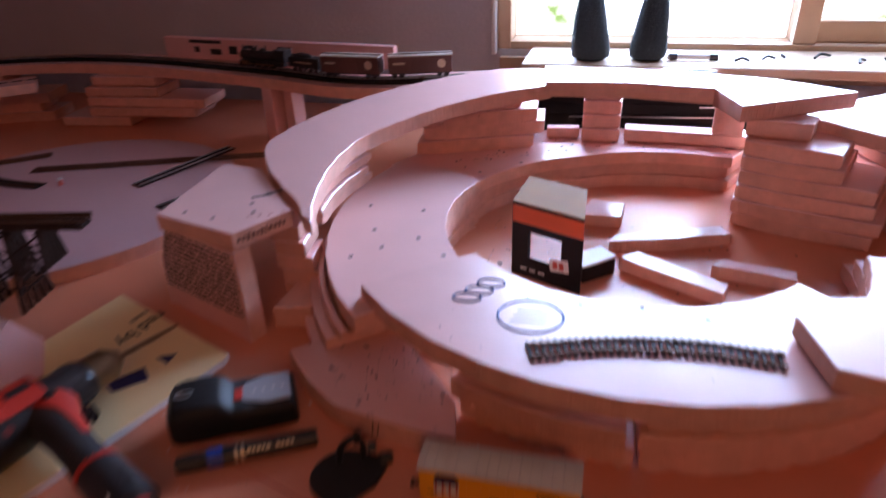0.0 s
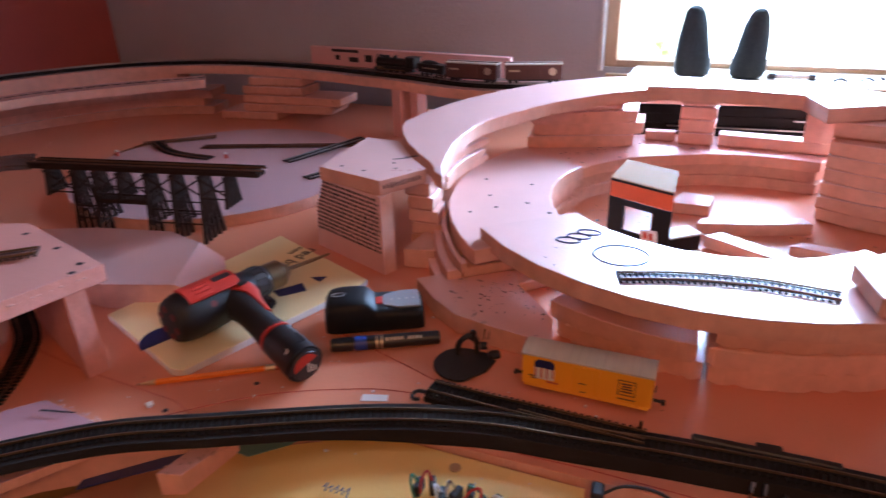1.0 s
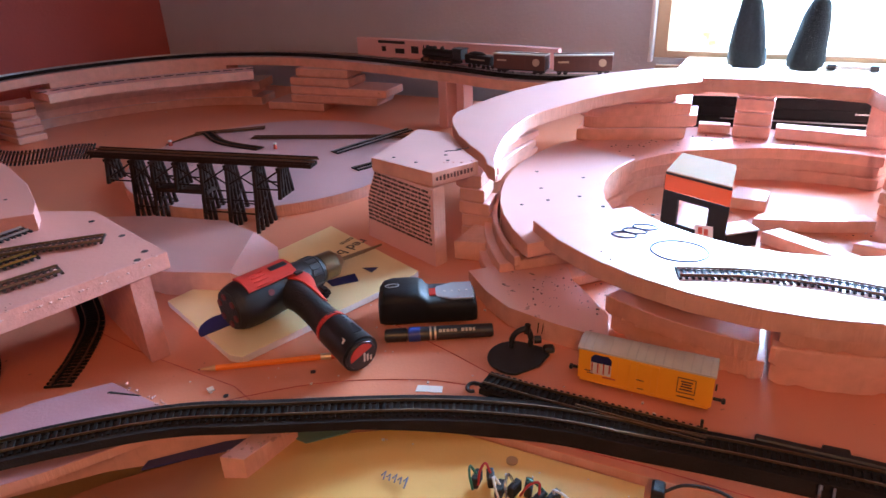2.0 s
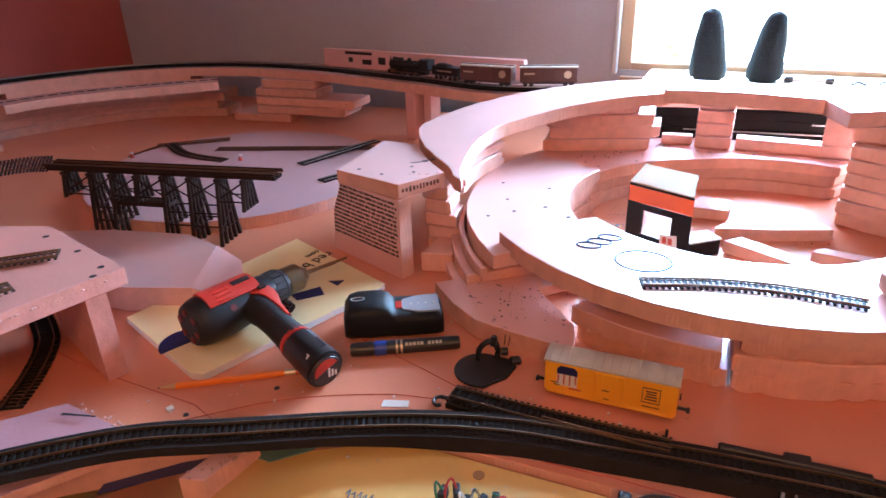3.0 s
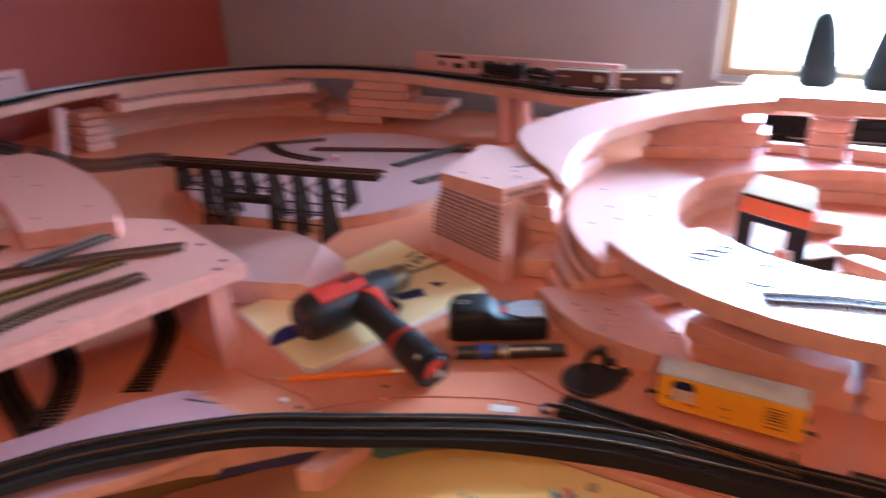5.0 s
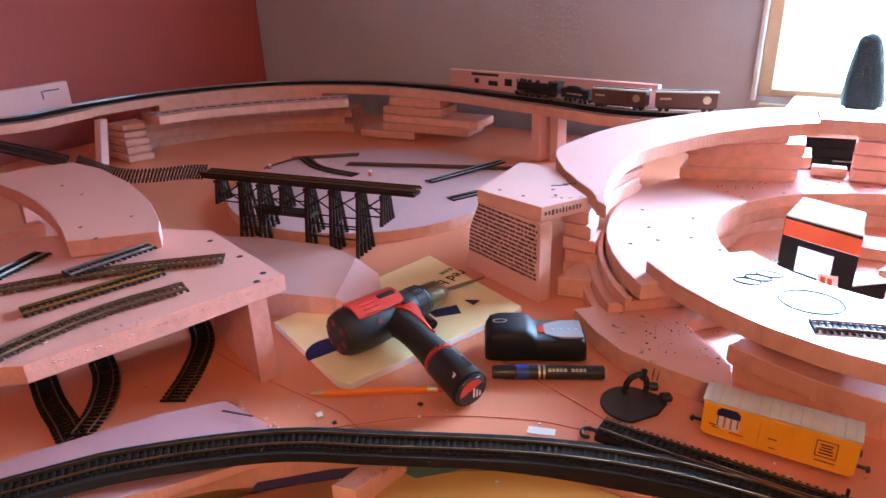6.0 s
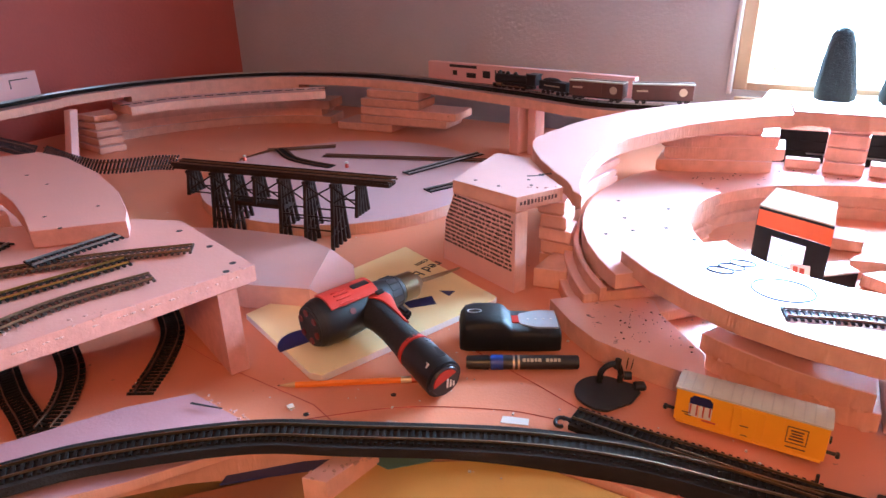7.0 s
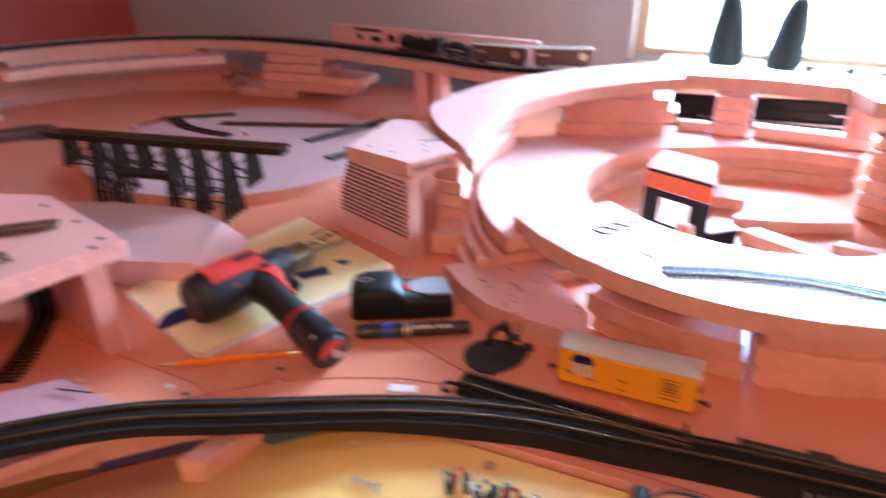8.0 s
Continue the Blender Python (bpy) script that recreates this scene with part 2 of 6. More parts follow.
def spline(points, n=8):
    """A smooth line through points."""
    p = [Vector(q) for q in points]
    p = [p[0] * 2 - p[1]] + p + [p[-1] * 2 - p[-2]]
    out = []
    for i in range(1, len(p) - 2):
        for k in range(n):
            t = k / n
            a, b, c, d = p[i - 1], p[i], p[i + 1], p[i + 2]
            out.append(0.5 * (2 * b + (c - a) * t + (2 * a - 5 * b + 4 * c - d) * t * t + (3 * b - a - 3 * c + d) * t ** 3))
    out.append(p[-2])
    return out


def even(points, step):
    """The line cut into equal steps: places and directions."""
    out, left = [], 0.0
    for a, b in zip(points, points[1:]):
        d = b - a
        ln = d.length
        if ln < 1e-9:
            continue
        s = left
        while s < ln:
            out.append((a + d * (s / ln), d / ln))
            s += step
        left = s - ln
    return out


def side(d):
    return Vector((-d.y, d.x, 0)).normalized()


def offset(points, w):
    out = []
    for i, p in enumerate(points):
        d = points[min(i + 1, len(points) - 1)] - points[max(i - 1, 0)]
        out.append(p + side(d) * w)
    return out


def ribbon(points, w0, w1, z0, z1, bm=None):
    """A bar swept along a line: from w0 to w1 sideways, z0 to z1 upwards."""
    bm = bm or bmesh.new()
    rows = []
    for p, q in zip(offset(points, w0), offset(points, w1)):
        rows.append([bm.verts.new(v) for v in (p + Vector((0, 0, z0)), q + Vector((0, 0, z0)), q + Vector((0, 0, z1)), p + Vector((0, 0, z1)))])
    for a, b in zip(rows, rows[1:]):
        for k in range(4):
            f = bm.faces.new((a[k], a[(k + 1) % 4], b[(k + 1) % 4], b[k]))
            f.material_index = 1 if k in (1, 3) else 0
    for r in (rows[0][::-1], rows[-1]):
        bm.faces.new(r).material_index = 1
    return bm


def strip(points, w0, w1, z0, z1, bevel=0.0015):
    bm = ribbon(points, w0, w1, z0, z1)
    if bevel:
        bmesh.ops.bevel(bm, geom=[e for e in bm.edges if not e.is_boundary and e.calc_face_angle(0) > 0.8], offset=bevel, segments=1, affect="EDGES")
    return bm


def arc(c, r, a0, a1, n=24, z=0.0):
    return [Vector((c[0] + r * math.cos(radians(a0 + (a1 - a0) * i / n)), c[1] + r * math.sin(radians(a0 + (a1 - a0) * i / n)), z)) for i in range(n + 1)]


def sector(c, r0, r1, a0, a1, n=28, wob=0.0):
    ra = [r0 + wob * math.sin(i * 1.7) for i in range(n + 1)]
    rb = [r1 + wob * math.sin(i * 2.3 + 1) for i in range(n + 1)]
    pts = []
    for i in range(n + 1):
        a = radians(a0 + (a1 - a0) * i / n)
        pts.append((c[0] + rb[i] * math.cos(a), c[1] + rb[i] * math.sin(a)))
    for i in range(n, -1, -1):
        a = radians(a0 + (a1 - a0) * i / n)
        pts.append((c[0] + ra[i] * math.cos(a), c[1] + ra[i] * math.sin(a)))
    return pts


def box_mesh(size, mat):
    """A small box's mesh, shared by alike pieces."""
    me = bpy.data.meshes.new("tie")
    bm = boxm(size, (0, 0, 0), 0)
    bm.to_mesh(me)
    bm.free()
    me.materials.append(mat)
    return me


def piece(name, me, m, parent):
    ob = new(name, me)
    ob.parent = parent
    ob.matrix_local = m
    return ob


def track(name, points, label, rail_mat, tie_mat, parent=None, group="loose track", spacing=0.0072, tie_len=0.030, base=True):
    """A piece of HO track on a line through its underside."""
    t = parent or thing(name, label, "model track", group=group)
    ties = even(points, spacing)
    single = len(ties) <= 260
    me = box_mesh((0.0032, tie_len, 0.0022), tie_mat)
    bm = bmesh.new()
    for p, d in ties:
        ang = Matrix.Rotation(math.atan2(d.y, d.x), 4, "Z")
        at = p + Vector((0, 0, 0.0011))
        if single:
            piece("tie", me, Matrix.Translation(at) @ ang, t)
        else:
            boxm((0.0032, tie_len, 0.0022), at, 0, bm, ang)
    if single:
        bm.free()
    else:
        tagged(part("tie_strip", bm, tie_mat, t), kind="stuff")
    for w in (-0.0085, 0.0065):
        part("tie_web", ribbon(points, w, w + 0.002, 0.0004, 0.0016), [tie_mat, tie_mat], t)
    for w in (-0.0093, 0.0083):
        part("rail", ribbon(points, w - 0.0002, w + 0.0012, 0.0022, 0.0047), [rail_mat, rail_mat], t)
    return t


def banked_track(name, points, bank, label, rail_mat, tie_mat, spacing=0.0095, tie_len=0.032):
    """A bendy track lying on its edge: the ties lean by bank degrees to the left of the line."""
    t = thing(name, label, "model track", group="loose track")
    c, s_ = math.cos(radians(bank)), math.sin(radians(bank))
    tilt = lambda d: (side(d) * c - Vector((0, 0, s_)), side(d) * s_ + Vector((0, 0, c)))
    me = box_mesh((0.0036, tie_len, 0.0024), tie_mat)
    for p, d in even(points, spacing):
        u, w = tilt(d)
        piece("tie", me, Matrix.Translation(p) @ Matrix((d.normalized(), u, w)).transposed().to_4x4(), t)
    for k in (-0.0085, 0.0085):
        line_ = []
        for i, p in enumerate(points):
            d = points[min(i + 1, len(points) - 1)] - points[max(i - 1, 0)]
            u, w = tilt(d)
            line_.append(p + u * k + w * 0.0026)
        part("rail", tube(line_, 0.0013, 5), rail_mat, t)
    return t


def line(p, q, n=2):
    p, q = Vector(p), Vector(q)
    return [p.lerp(q, i / n) for i in range(n + 1)]


def ellipsoid(rx, ry, rz, m, bm=None, u=20, v=12):
    bm = bm or bmesh.new()
    bmesh.ops.create_uvsphere(bm, u_segments=u, v_segments=v, radius=1, matrix=m @ Matrix.Diagonal((rx, ry, rz, 1)))
    return bm


# ---- room ----
GW = Vector((-2.003, 2.12, 0))                 # corner of the grey and the maroon wall
GD = (Vector((-0.093, 1.93, 0)) - GW).normalized()   # along the grey wall
GN = Vector((-GD.y, GD.x, 0))                  # out of the room
ANG = math.atan2(GD.y, GD.x)
WALL = Matrix.Translation(GW) @ Matrix.Rotation(ANG, 4, "Z")   # x along the wall, y out of the room
FLOOR_Z, CEIL_Z = -0.85, 1.62


def wall_piece(name, mat, m, x0, x1, z0, z1, th=0.12):
    ob = part(name, boxm((x1 - x0, th, z1 - z0), ((x0 + x1) / 2, th / 2, (z0 + z1) / 2), 0), mat)
    ob.matrix_world = m
    return ob


WX0, WX1, WZ0, WZ1 = 1.925, 3.55, 0.143, 0.80   # window opening along the grey wall
north = thing("wall_north", "grey painted wall with an orange-peel texture", "wall", WALL, kind="structure")
bm = bmesh.new()
for x0, x1, z0, z1 in ((-0.12, WX0, FLOOR_Z, CEIL_Z), (WX1, 4.6, FLOOR_Z, CEIL_Z), (WX0, WX1, FLOOR_Z, WZ0), (WX0, WX1, WZ1, CEIL_Z)):
    boxm((x1 - x0, 0.12, z1 - z0), ((x0 + x1) / 2, 0.06, (z0 + z1) / 2), 0, bm)
part("wall_face", bm, grey_paint, north)
west = wall_piece("wall_west", red_paint, WALL @ pose(0, 0, 0, 0, 0, 90), -4.2, -0.001, FLOOR_Z, CEIL_Z)
tagged(west, "maroon painted wall with an orange-peel texture", "wall", kind="structure")
east = wall_piece("wall_east", plain_paint, WALL @ pose(4.48, 0, 0, 0, 0, -90), 0.001, 4.2, FLOOR_Z, CEIL_Z)
tagged(east, "plain painted side wall", "wall", kind="structure")
south = wall_piece("wall_south", plain_paint, WALL @ pose(4.48, -4.08, 0, 0, 0, 180), 0.0, 4.6, FLOOR_Z, CEIL_Z)
tagged(south, "plain painted wall behind the table", "wall", kind="structure")
fl = part("floor", boxm((4.8, 4.5, 0.1), (2.2, -2.0, FLOOR_Z - 0.05), 0), carpet)
fl.matrix_world = WALL
tagged(fl, "dark brown carpeted floor", "floor", kind="structure")
ce = part("ceiling", boxm((4.8, 4.5, 0.1), (2.2, -2.0, CEIL_Z + 0.05), 0), ceiling_paint)
ce.matrix_world = WALL
tagged(ce, "plain pale ceiling", "ceiling", kind="structure")

win = thing("window_1", "wide window with pale pine frames, overexposed garden outside", "window", WALL, kind="structure")
bm = bmesh.new()
FW = 0.035
for x0, x1, z0, z1 in ((WX0, WX0 + FW, WZ0, WZ1), (WX1 - FW, WX1, WZ0, WZ1), (WX0 + FW, WX1 - FW, WZ1 - FW, WZ1), (WX0 + FW, WX1 - FW, WZ0, WZ0 + 0.02)):
    boxm((x1 - x0, 0.1, z1 - z0), ((x0 + x1) / 2, 0.055, (z0 + z1) / 2), 0.002, bm)
part("window_frame", bm, pine, win, "pale pine frame")
part("mullion", boxm((0.05, 0.09, WZ1 - WZ0 - FW - 0.02), (2.655, 0.055, (WZ0 + 0.02 + WZ1 - FW) / 2), 0.002), pine, win)
part("sash_rail", boxm((WX1 - FW - 2.68, 0.05, 0.05), ((WX1 - FW + 2.68) / 2, 0.06, WZ0 + 0.045), 0.002), pine, win)
part("casing", boxm((0.012, 0.02, WZ1 - WZ0 + 0.02), (WX0 - 0.006, -0.01, (WZ0 + WZ1) / 2), 0.002), white, win, "thin white edge trim")
part("window_sill", boxm((WX1 - WX0 - 0.06, 0.20, 0.022), ((WX0 + WX1) / 2 + 0.062, -0.09, WZ0 - 0.004), 0.003), pine, win)
part("sill_apron", boxm((WX1 - WX0, 0.02, 0.05), ((WX0 + WX1) / 2 + 0.01, -0.0105, WZ0 - 0.041), 0.002), pine, win)
for x0, x1 in ((WX0 + FW, 2.63), (2.68, WX1 - FW)):
    g = part("pane", boxm((x1 - x0, 0.004, WZ1 - WZ0 - FW - 0.02), ((x0 + x1) / 2, 0.075, (WZ0 + 0.02 + WZ1 - FW) / 2), 0), glass_mat, win)
    g.visible_shadow = False
bd = part("backdrop", boxm((9, 0.02, 6), (3.2, 2.6, 0.9), 0), outside)
bd.matrix_world = WALL
tagged(bd, "overexposed garden greenery in bright daylight", "backdrop", kind="structure")

# ---- table and board ----
edge = [(-2.03, 0.10), (-0.78, 0.03), (-0.70, 0.12), (-0.61, 0.245), (-0.51, 0.335), (-0.40, 0.402), (-0.29, 0.447), (-0.19, 0.478), (-0.145, 0.478), (0.046, 0.468), (0.5, 0.445), (1.3, 0.40)]
base = thing("board", "pink insulation foam base board with pencil and marker lines", "layout base", kind="structure")
plan = edge + [(1.3, 1.74), (0.1, 1.84), (-1.90, 2.05), (-2.03, 1.95)]
part("foam_sheet", prism(plan, -0.05, 0.0, 0.001), [board_foam, foam_cut], base)
tb = part("table", boxm((3.6, 2.4, 0.03), (-0.3, 0.62, -0.0905), 0.003), ply)
tagged(tb, "plywood table under the foam layout", "table", kind="structure")
for x, y in ((-1.9, -0.4), (1.3, -0.4), (-1.9, 1.65), (1.3, 1.55)):
    lg = part("table_leg", boxm((0.07, 0.07, -0.105 - FLOOR_Z), (x, y, (FLOOR_Z - 0.105) / 2), 0.003), pine)
    tagged(lg, "square pine table leg", "table leg", kind="structure")

# ---- foam: helix on the window side ----
CL = (0.18, 1.045)
CU = (0.12, 1.02)
F2 = [foam, foam_cut]
F3 = [foam_dimmed, foam_dimmed_cut]


def foam_stack(name, label, category, layers, group="foam pieces"):
    """layers: plans with their heights."""
    t = thing(name, label, category, group=group)
    for poly, z0, z1 in layers:
        part("foam_layer", prism(poly, z0, z1, 0.0032), F2, t)
    return t


# lower ring: back and left side, on layers
low = thing("foam_ring", "lower ring of pink foam on curved layers, crumbs on top", "foam ring", group="foam pieces")


def back_plan(grow, a0, a1, outer):
    """The back of the ring, its inner edge widening towards the window side."""
    angles = np.linspace(a0, a1, 26)
    inner = [float(np.interp(a, (56, 65, 102, 124, 152), (0.372, 0.358, 0.307, 0.299, 0.285))) + grow + 0.0008 * math.sin(a * 0.7) for a in angles]
    at = lambda a, r: (CL[0] + r * math.cos(radians(a)), CL[1] + r * math.sin(radians(a)))
    return [at(a, outer) for a in angles] + [at(a, r) for a, r in zip(angles[::-1], inner[::-1])]


part("ring_top", prism(back_plan(0.0, 56, 150, 0.47), 0.0448, 0.067, 0.003), [foam_dirty, foam_cut], low, "back part with crumbs")
part("foam_layer", prism(back_plan(0.005, 57, 149, 0.465), 0.0225, 0.0446, 0.003), [foam_cut, foam_cut], low)
part("foam_layer", prism(back_plan(-0.003, 56, 149.5, 0.468), 0.0003, 0.0223, 0.003), [foam_cut, foam_cut], low)
part("ring_top", prism(sector(CL, 0.262, 0.43, 150, 221, wob=0.0006), 0.061, 0.085), F2, low)
for i, (a0, a1, r0, r1) in enumerate(((150.2, 222, 0.268, 0.425), (151, 216, 0.275, 0.432), (150.5, 212, 0.264, 0.428))):
    part("foam_layer", prism(sector(CL, r0, r1, a0, a1, wob=0.0007), 0.0003 + 0.0203 * i, 0.0203 * (i + 1), 0.0032), [foam_cut, foam_cut], low)

# front ring with drawings on it
front = thing("foam_ring", "front ring segment of pink foam with marker doodles", "foam ring", group="foam pieces")
part("ring_top", prism(sector(CL, 0.250, 0.405, 216, 312, wob=0.0007), 0.0775, 0.102), F2, front)
part("foam_layer", prism(sector(CL, 0.27, 0.388, 268, 312, wob=0.0006), 0.0515, 0.0772, 0.0035), [foam_cut, foam_cut], front)
part("foam_layer", prism(sector(CL, 0.27, 0.392, 267, 312, wob=0.0006), 0.026, 0.0512, 0.0035), [foam_cut, foam_cut], front)
part("foam_layer", prism(sector(CL, 0.27, 0.388, 267.5, 312, wob=0.0006), 0.0003, 0.0257, 0.0035), [foam_cut, foam_cut], front)
part("support_plate", prism(sector(CL, 0.27, 0.352, 241, 256), 0.0520, 0.0772), [foam, foam_cut], front)
part("support_plate", prism(sector(CL, 0.262, 0.392, 238, 265.3, wob=0.0006), 0.0262, 0.0517), [foam, foam_cut], front)
part("support_plate", prism(sector(CL, 0.262, 0.386, 239, 266.7, wob=0.0006), 0.0003, 0.0259), [foam, foam_cut], front)
ramp_plan = [(-0.235, 0.770), (-0.19, 0.715), (-0.148, 0.680), (-0.09, 0.662), (-0.036, 0.650), (-0.014, 0.648), (-0.022, 0.700), (-0.052, 0.745), (-0.085, 0.79), (-0.10, 0.83), (-0.13, 0.85), (-0.19, 0.81)]
ramp = part("foam_plate", prism(ramp_plan, 0.0003, lambda x, y: 0.030 - 0.06 * max(0.0, y - 0.70), 0.001), [foam_dirty, foam_cut])
tagged(ramp, "curved foam base plate strewn with dark crumbs", "foam plate", group="foam pieces")
rn = random.Random(5)
bars = bmesh.new()
for x in (-0.104, -0.098, -0.062, -0.057, -0.051):
    y = 0.660 if x > -0.09 else 0.665
    boxm((0.0012, 0.0006, 0.016), (x, y - 0.0005, 0.016), 0, bars, Matrix.Rotation(rn.uniform(-0.3, 0.3), 4, "Y"))
part("pen_marks", bars, ink, ramp)

# layers fanning out under the left side of the ring
lefts = []
for i, (a0, a1, r) in enumerate(((188, 217, 0.468), (180, 216, 0.456), (170, 219, 0.443))):
    lefts.append((sector(CL, 0.434, r, a0, a1, 12), 0.0003 + i * 0.0205, 0.0203 * (i + 1)))
foam_stack("foam_stack", "curved pink foam layers beside the ring", "foam stack", lefts)

# upper ring, climbing
def climb(x, y):
    a = math.degrees(math.atan2(y - CU[1], x - CU[0])) % 360
    return 0.200 - 0.045 * max(0.0, min(1.0, (a - 95) / 110))


upper = thing("foam_ring", "upper climbing ring of pink foam, sunlit top", "foam ring", group="foam pieces")
def ring_end(a):
    """The outer radius, cut back where the ring meets the pillar."""
    return float(np.interp(a, (100, 109, 166, 171, 179, 190, 197, 204), (0.462, 0.497, 0.505, 0.505, 0.469, 0.417, 0.389, 0.387)))


def ring_in(a):
    return float(np.interp(a, (100, 126, 149, 163, 190, 204), (0.335, 0.336, 0.346, 0.364, 0.368, 0.376)))


def ring_pt(a, r, k):
    r += 0.0012 * math.sin(a * k)
    return CU[0] + r * math.cos(radians(a)), CU[1] + r * math.sin(radians(a))


up_plan = [ring_pt(a, ring_end(a), 0.9) for a in range(100, 205, 3)] + [ring_pt(a, ring_in(a), 1.3) for a in range(205, 99, -3)]
part("ring_top", prism(up_plan, lambda x, y: climb(x, y) - 0.0245, climb), F2, upper)
panel = [(0.051, 1.345), (0.19, 1.342), (0.328, 1.306), (0.348, 1.205), (0.540, 1.290), (0.44, 1.37), (0.33, 1.412), (0.2, 1.447), (0.046, 1.470)]
part("ring_top", prism(panel, 0.178, 0.205, 0.0015), F2, upper)
lay = []
for i, (x0, x1) in enumerate(((-0.185, 0.030), (-0.172, 0.050), (-0.178, 0.036), (-0.150, 0.005))):
    edge_y = lambda x: 1.328 + 0.32 * (x + 0.185) - 0.22 * (x + 0.185) ** 2
    xs = [x0 + (x1 - x0) * k / 6 for k in range(7)]
    o = 0.004 * math.sin(i * 2.1)
    lay.append(([(x, edge_y(x) + o) for x in xs] + [(x, edge_y(x) + 0.085) for x in xs[::-1]], 0.0673 + i * 0.0262, 0.0673 + i * 0.0262 + 0.0258))
foam_stack("foam_stack", "pink foam layers under the upper ring", "foam stack", lay)
lay = []
for i, (a0, a1, r0) in enumerate(((158, 186, 0.376), (160, 187, 0.372), (157, 186, 0.379))):
    lay.append((sector(CU, r0, 0.455, a0, a1, 12, wob=0.0006), 0.0003 + 0.0855 + i * 0.0155, 0.0855 + (i + 1) * 0.0152))
foam_stack("foam_stack", "thin foam wedges under the ring joint", "foam stack", lay)
foam_stack("foam_stack", "upright pink foam column under the ring", "foam stack",
           [([(0.122, 1.424), (0.192, 1.420), (0.197, 1.458), (0.124, 1.462)], 0.0673 + i * 0.0276, 0.0673 + i * 0.0276 + 0.0273) for i in range(4)])
foam_stack("foam_stack", "long pink foam bar behind the ring", "foam stack",
           [([(0.203, 1.428), (0.42, 1.395), (0.43, 1.435), (0.207, 1.466)], 0.0673, 0.0935), ([(0.355, 1.395), (0.405, 1.38), (0.41, 1.41), (0.36, 1.42)], 0.0938, 0.1775)])
foam_stack("foam_stack", "short foam bar behind the ring", "foam stack", [([(0.055, 1.44), (0.118, 1.44), (0.118, 1.462), (0.055, 1.462)], 0.0673, 0.090)])
# wall of planks on the far side of the helix
lay = []
for i in range(6):
    o = rn.uniform(-0.003, 0.003)
    e = (0.545, 0.552, 0.540, 0.536, 0.492, 0.486)[i]
    ye = 1.205 - 0.40 * (e - 0.362)
    lay.append(([(0.362 + o, 1.213 + o), (0.42, 1.186 + o), (e, ye), (e + 0.055, ye + 0.10), (0.47, 1.335), (0.405 + o, 1.345)], 0.0003 + 0.0245 * i, 0.0245 * (i + 1)))
foam_stack("foam_stack", "tall wall of pink foam planks inside the helix", "foam stack", lay)
foam_stack("foam_stack", "short foam column between the plank wall and the ring", "foam stack",
           [([(0.366, 1.232), (0.455, 1.205), (0.475, 1.245), (0.402, 1.31)], 0.1473, 0.1777)])
foam_stack("foam_stack", "pink foam plates behind the plank wall", "foam stack",
           [([(0.60, 1.19), (0.66, 1.15), (0.78, 1.25), (0.66, 1.42), (0.55, 1.40)], 0.0003 + 0.0233 * i, 0.0233 * (i + 1)) for i in range(6)]
           + [([(0.452, 1.312), (0.545, 1.196), (0.64, 1.15), (0.82, 1.27), (0.66, 1.44)], 0.1402, 0.165)])
foam_stack("foam_stack", "low curved foam layers at the open end of the helix", "foam stack",
           [(sector(CL, 0.30, 0.42, -34, 2 - 6 * i, 14, wob=0.0006), 0.0003 + 0.0235 * i, 0.0235 * (i + 1)) for i in range(3)])
foam_stack("foam_stack", "pink foam slab resting on the front ring", "foam stack",
           [([(0.308, 0.752), (0.345, 0.790), (0.395, 0.796), (0.52, 0.79), (0.50, 0.66), (0.40, 0.648), (0.318, 0.672)], 0.1025, 0.128)])

# scraps inside the ring
for poly in ([(0.172, 1.045), (0.200, 1.068), (0.312, 0.985), (0.300, 0.958)], [(0.300, 1.036), (0.318, 1.055), (0.412, 1.030), (0.405, 1.005)],
             [(0.160, 1.095), (0.170, 1.120), (0.335, 1.165), (0.348, 1.138), (0.250, 1.112)], [(0.115, 1.19), (0.14, 1.255), (0.195, 1.24), (0.185, 1.185)]):
    s = part("foam_scrap", prism(poly, 0.0003, 0.022, 0.0015), F2)
    tagged(s, "loose pink foam offcut on the board", "foam scrap", group="foam scraps")

# doodles on the front ring
def ring_line(pts, z, r, mat, owner, name="marker_line"):
    return part(name, tube([(x, y, z) for x, y in pts], r, 4), mat, owner)


doodle = thing("marker_drawing", "blue marker doodle of loops and a circle", "drawing")
for cx, cy, rx, ry in ((-0.020, 0.792, 0.016, 0.009), (-0.008, 0.808, 0.016, 0.009), (0.004, 0.825, 0.016, 0.009)):
    ring_line([(cx + rx * math.cos(k * math.pi / 10), cy + ry * math.sin(k * math.pi / 10)) for k in range(21)], 0.1021, 0.0015, blue_ink, doodle)
ring_line([(0.052 + 0.035 * math.cos(k * math.pi / 14), 0.762 + 0.030 * math.sin(k * math.pi / 14)) for k in range(29)], 0.1021, 0.0015, blue_ink, doodle)
for i in range(3):
    ring_line([(0.030 + 0.004 * i, 0.752 + 0.01 * i), (0.070 + 0.002 * i, 0.750 + 0.01 * i)], 0.1020, 0.0006, blue_ink, doodle)
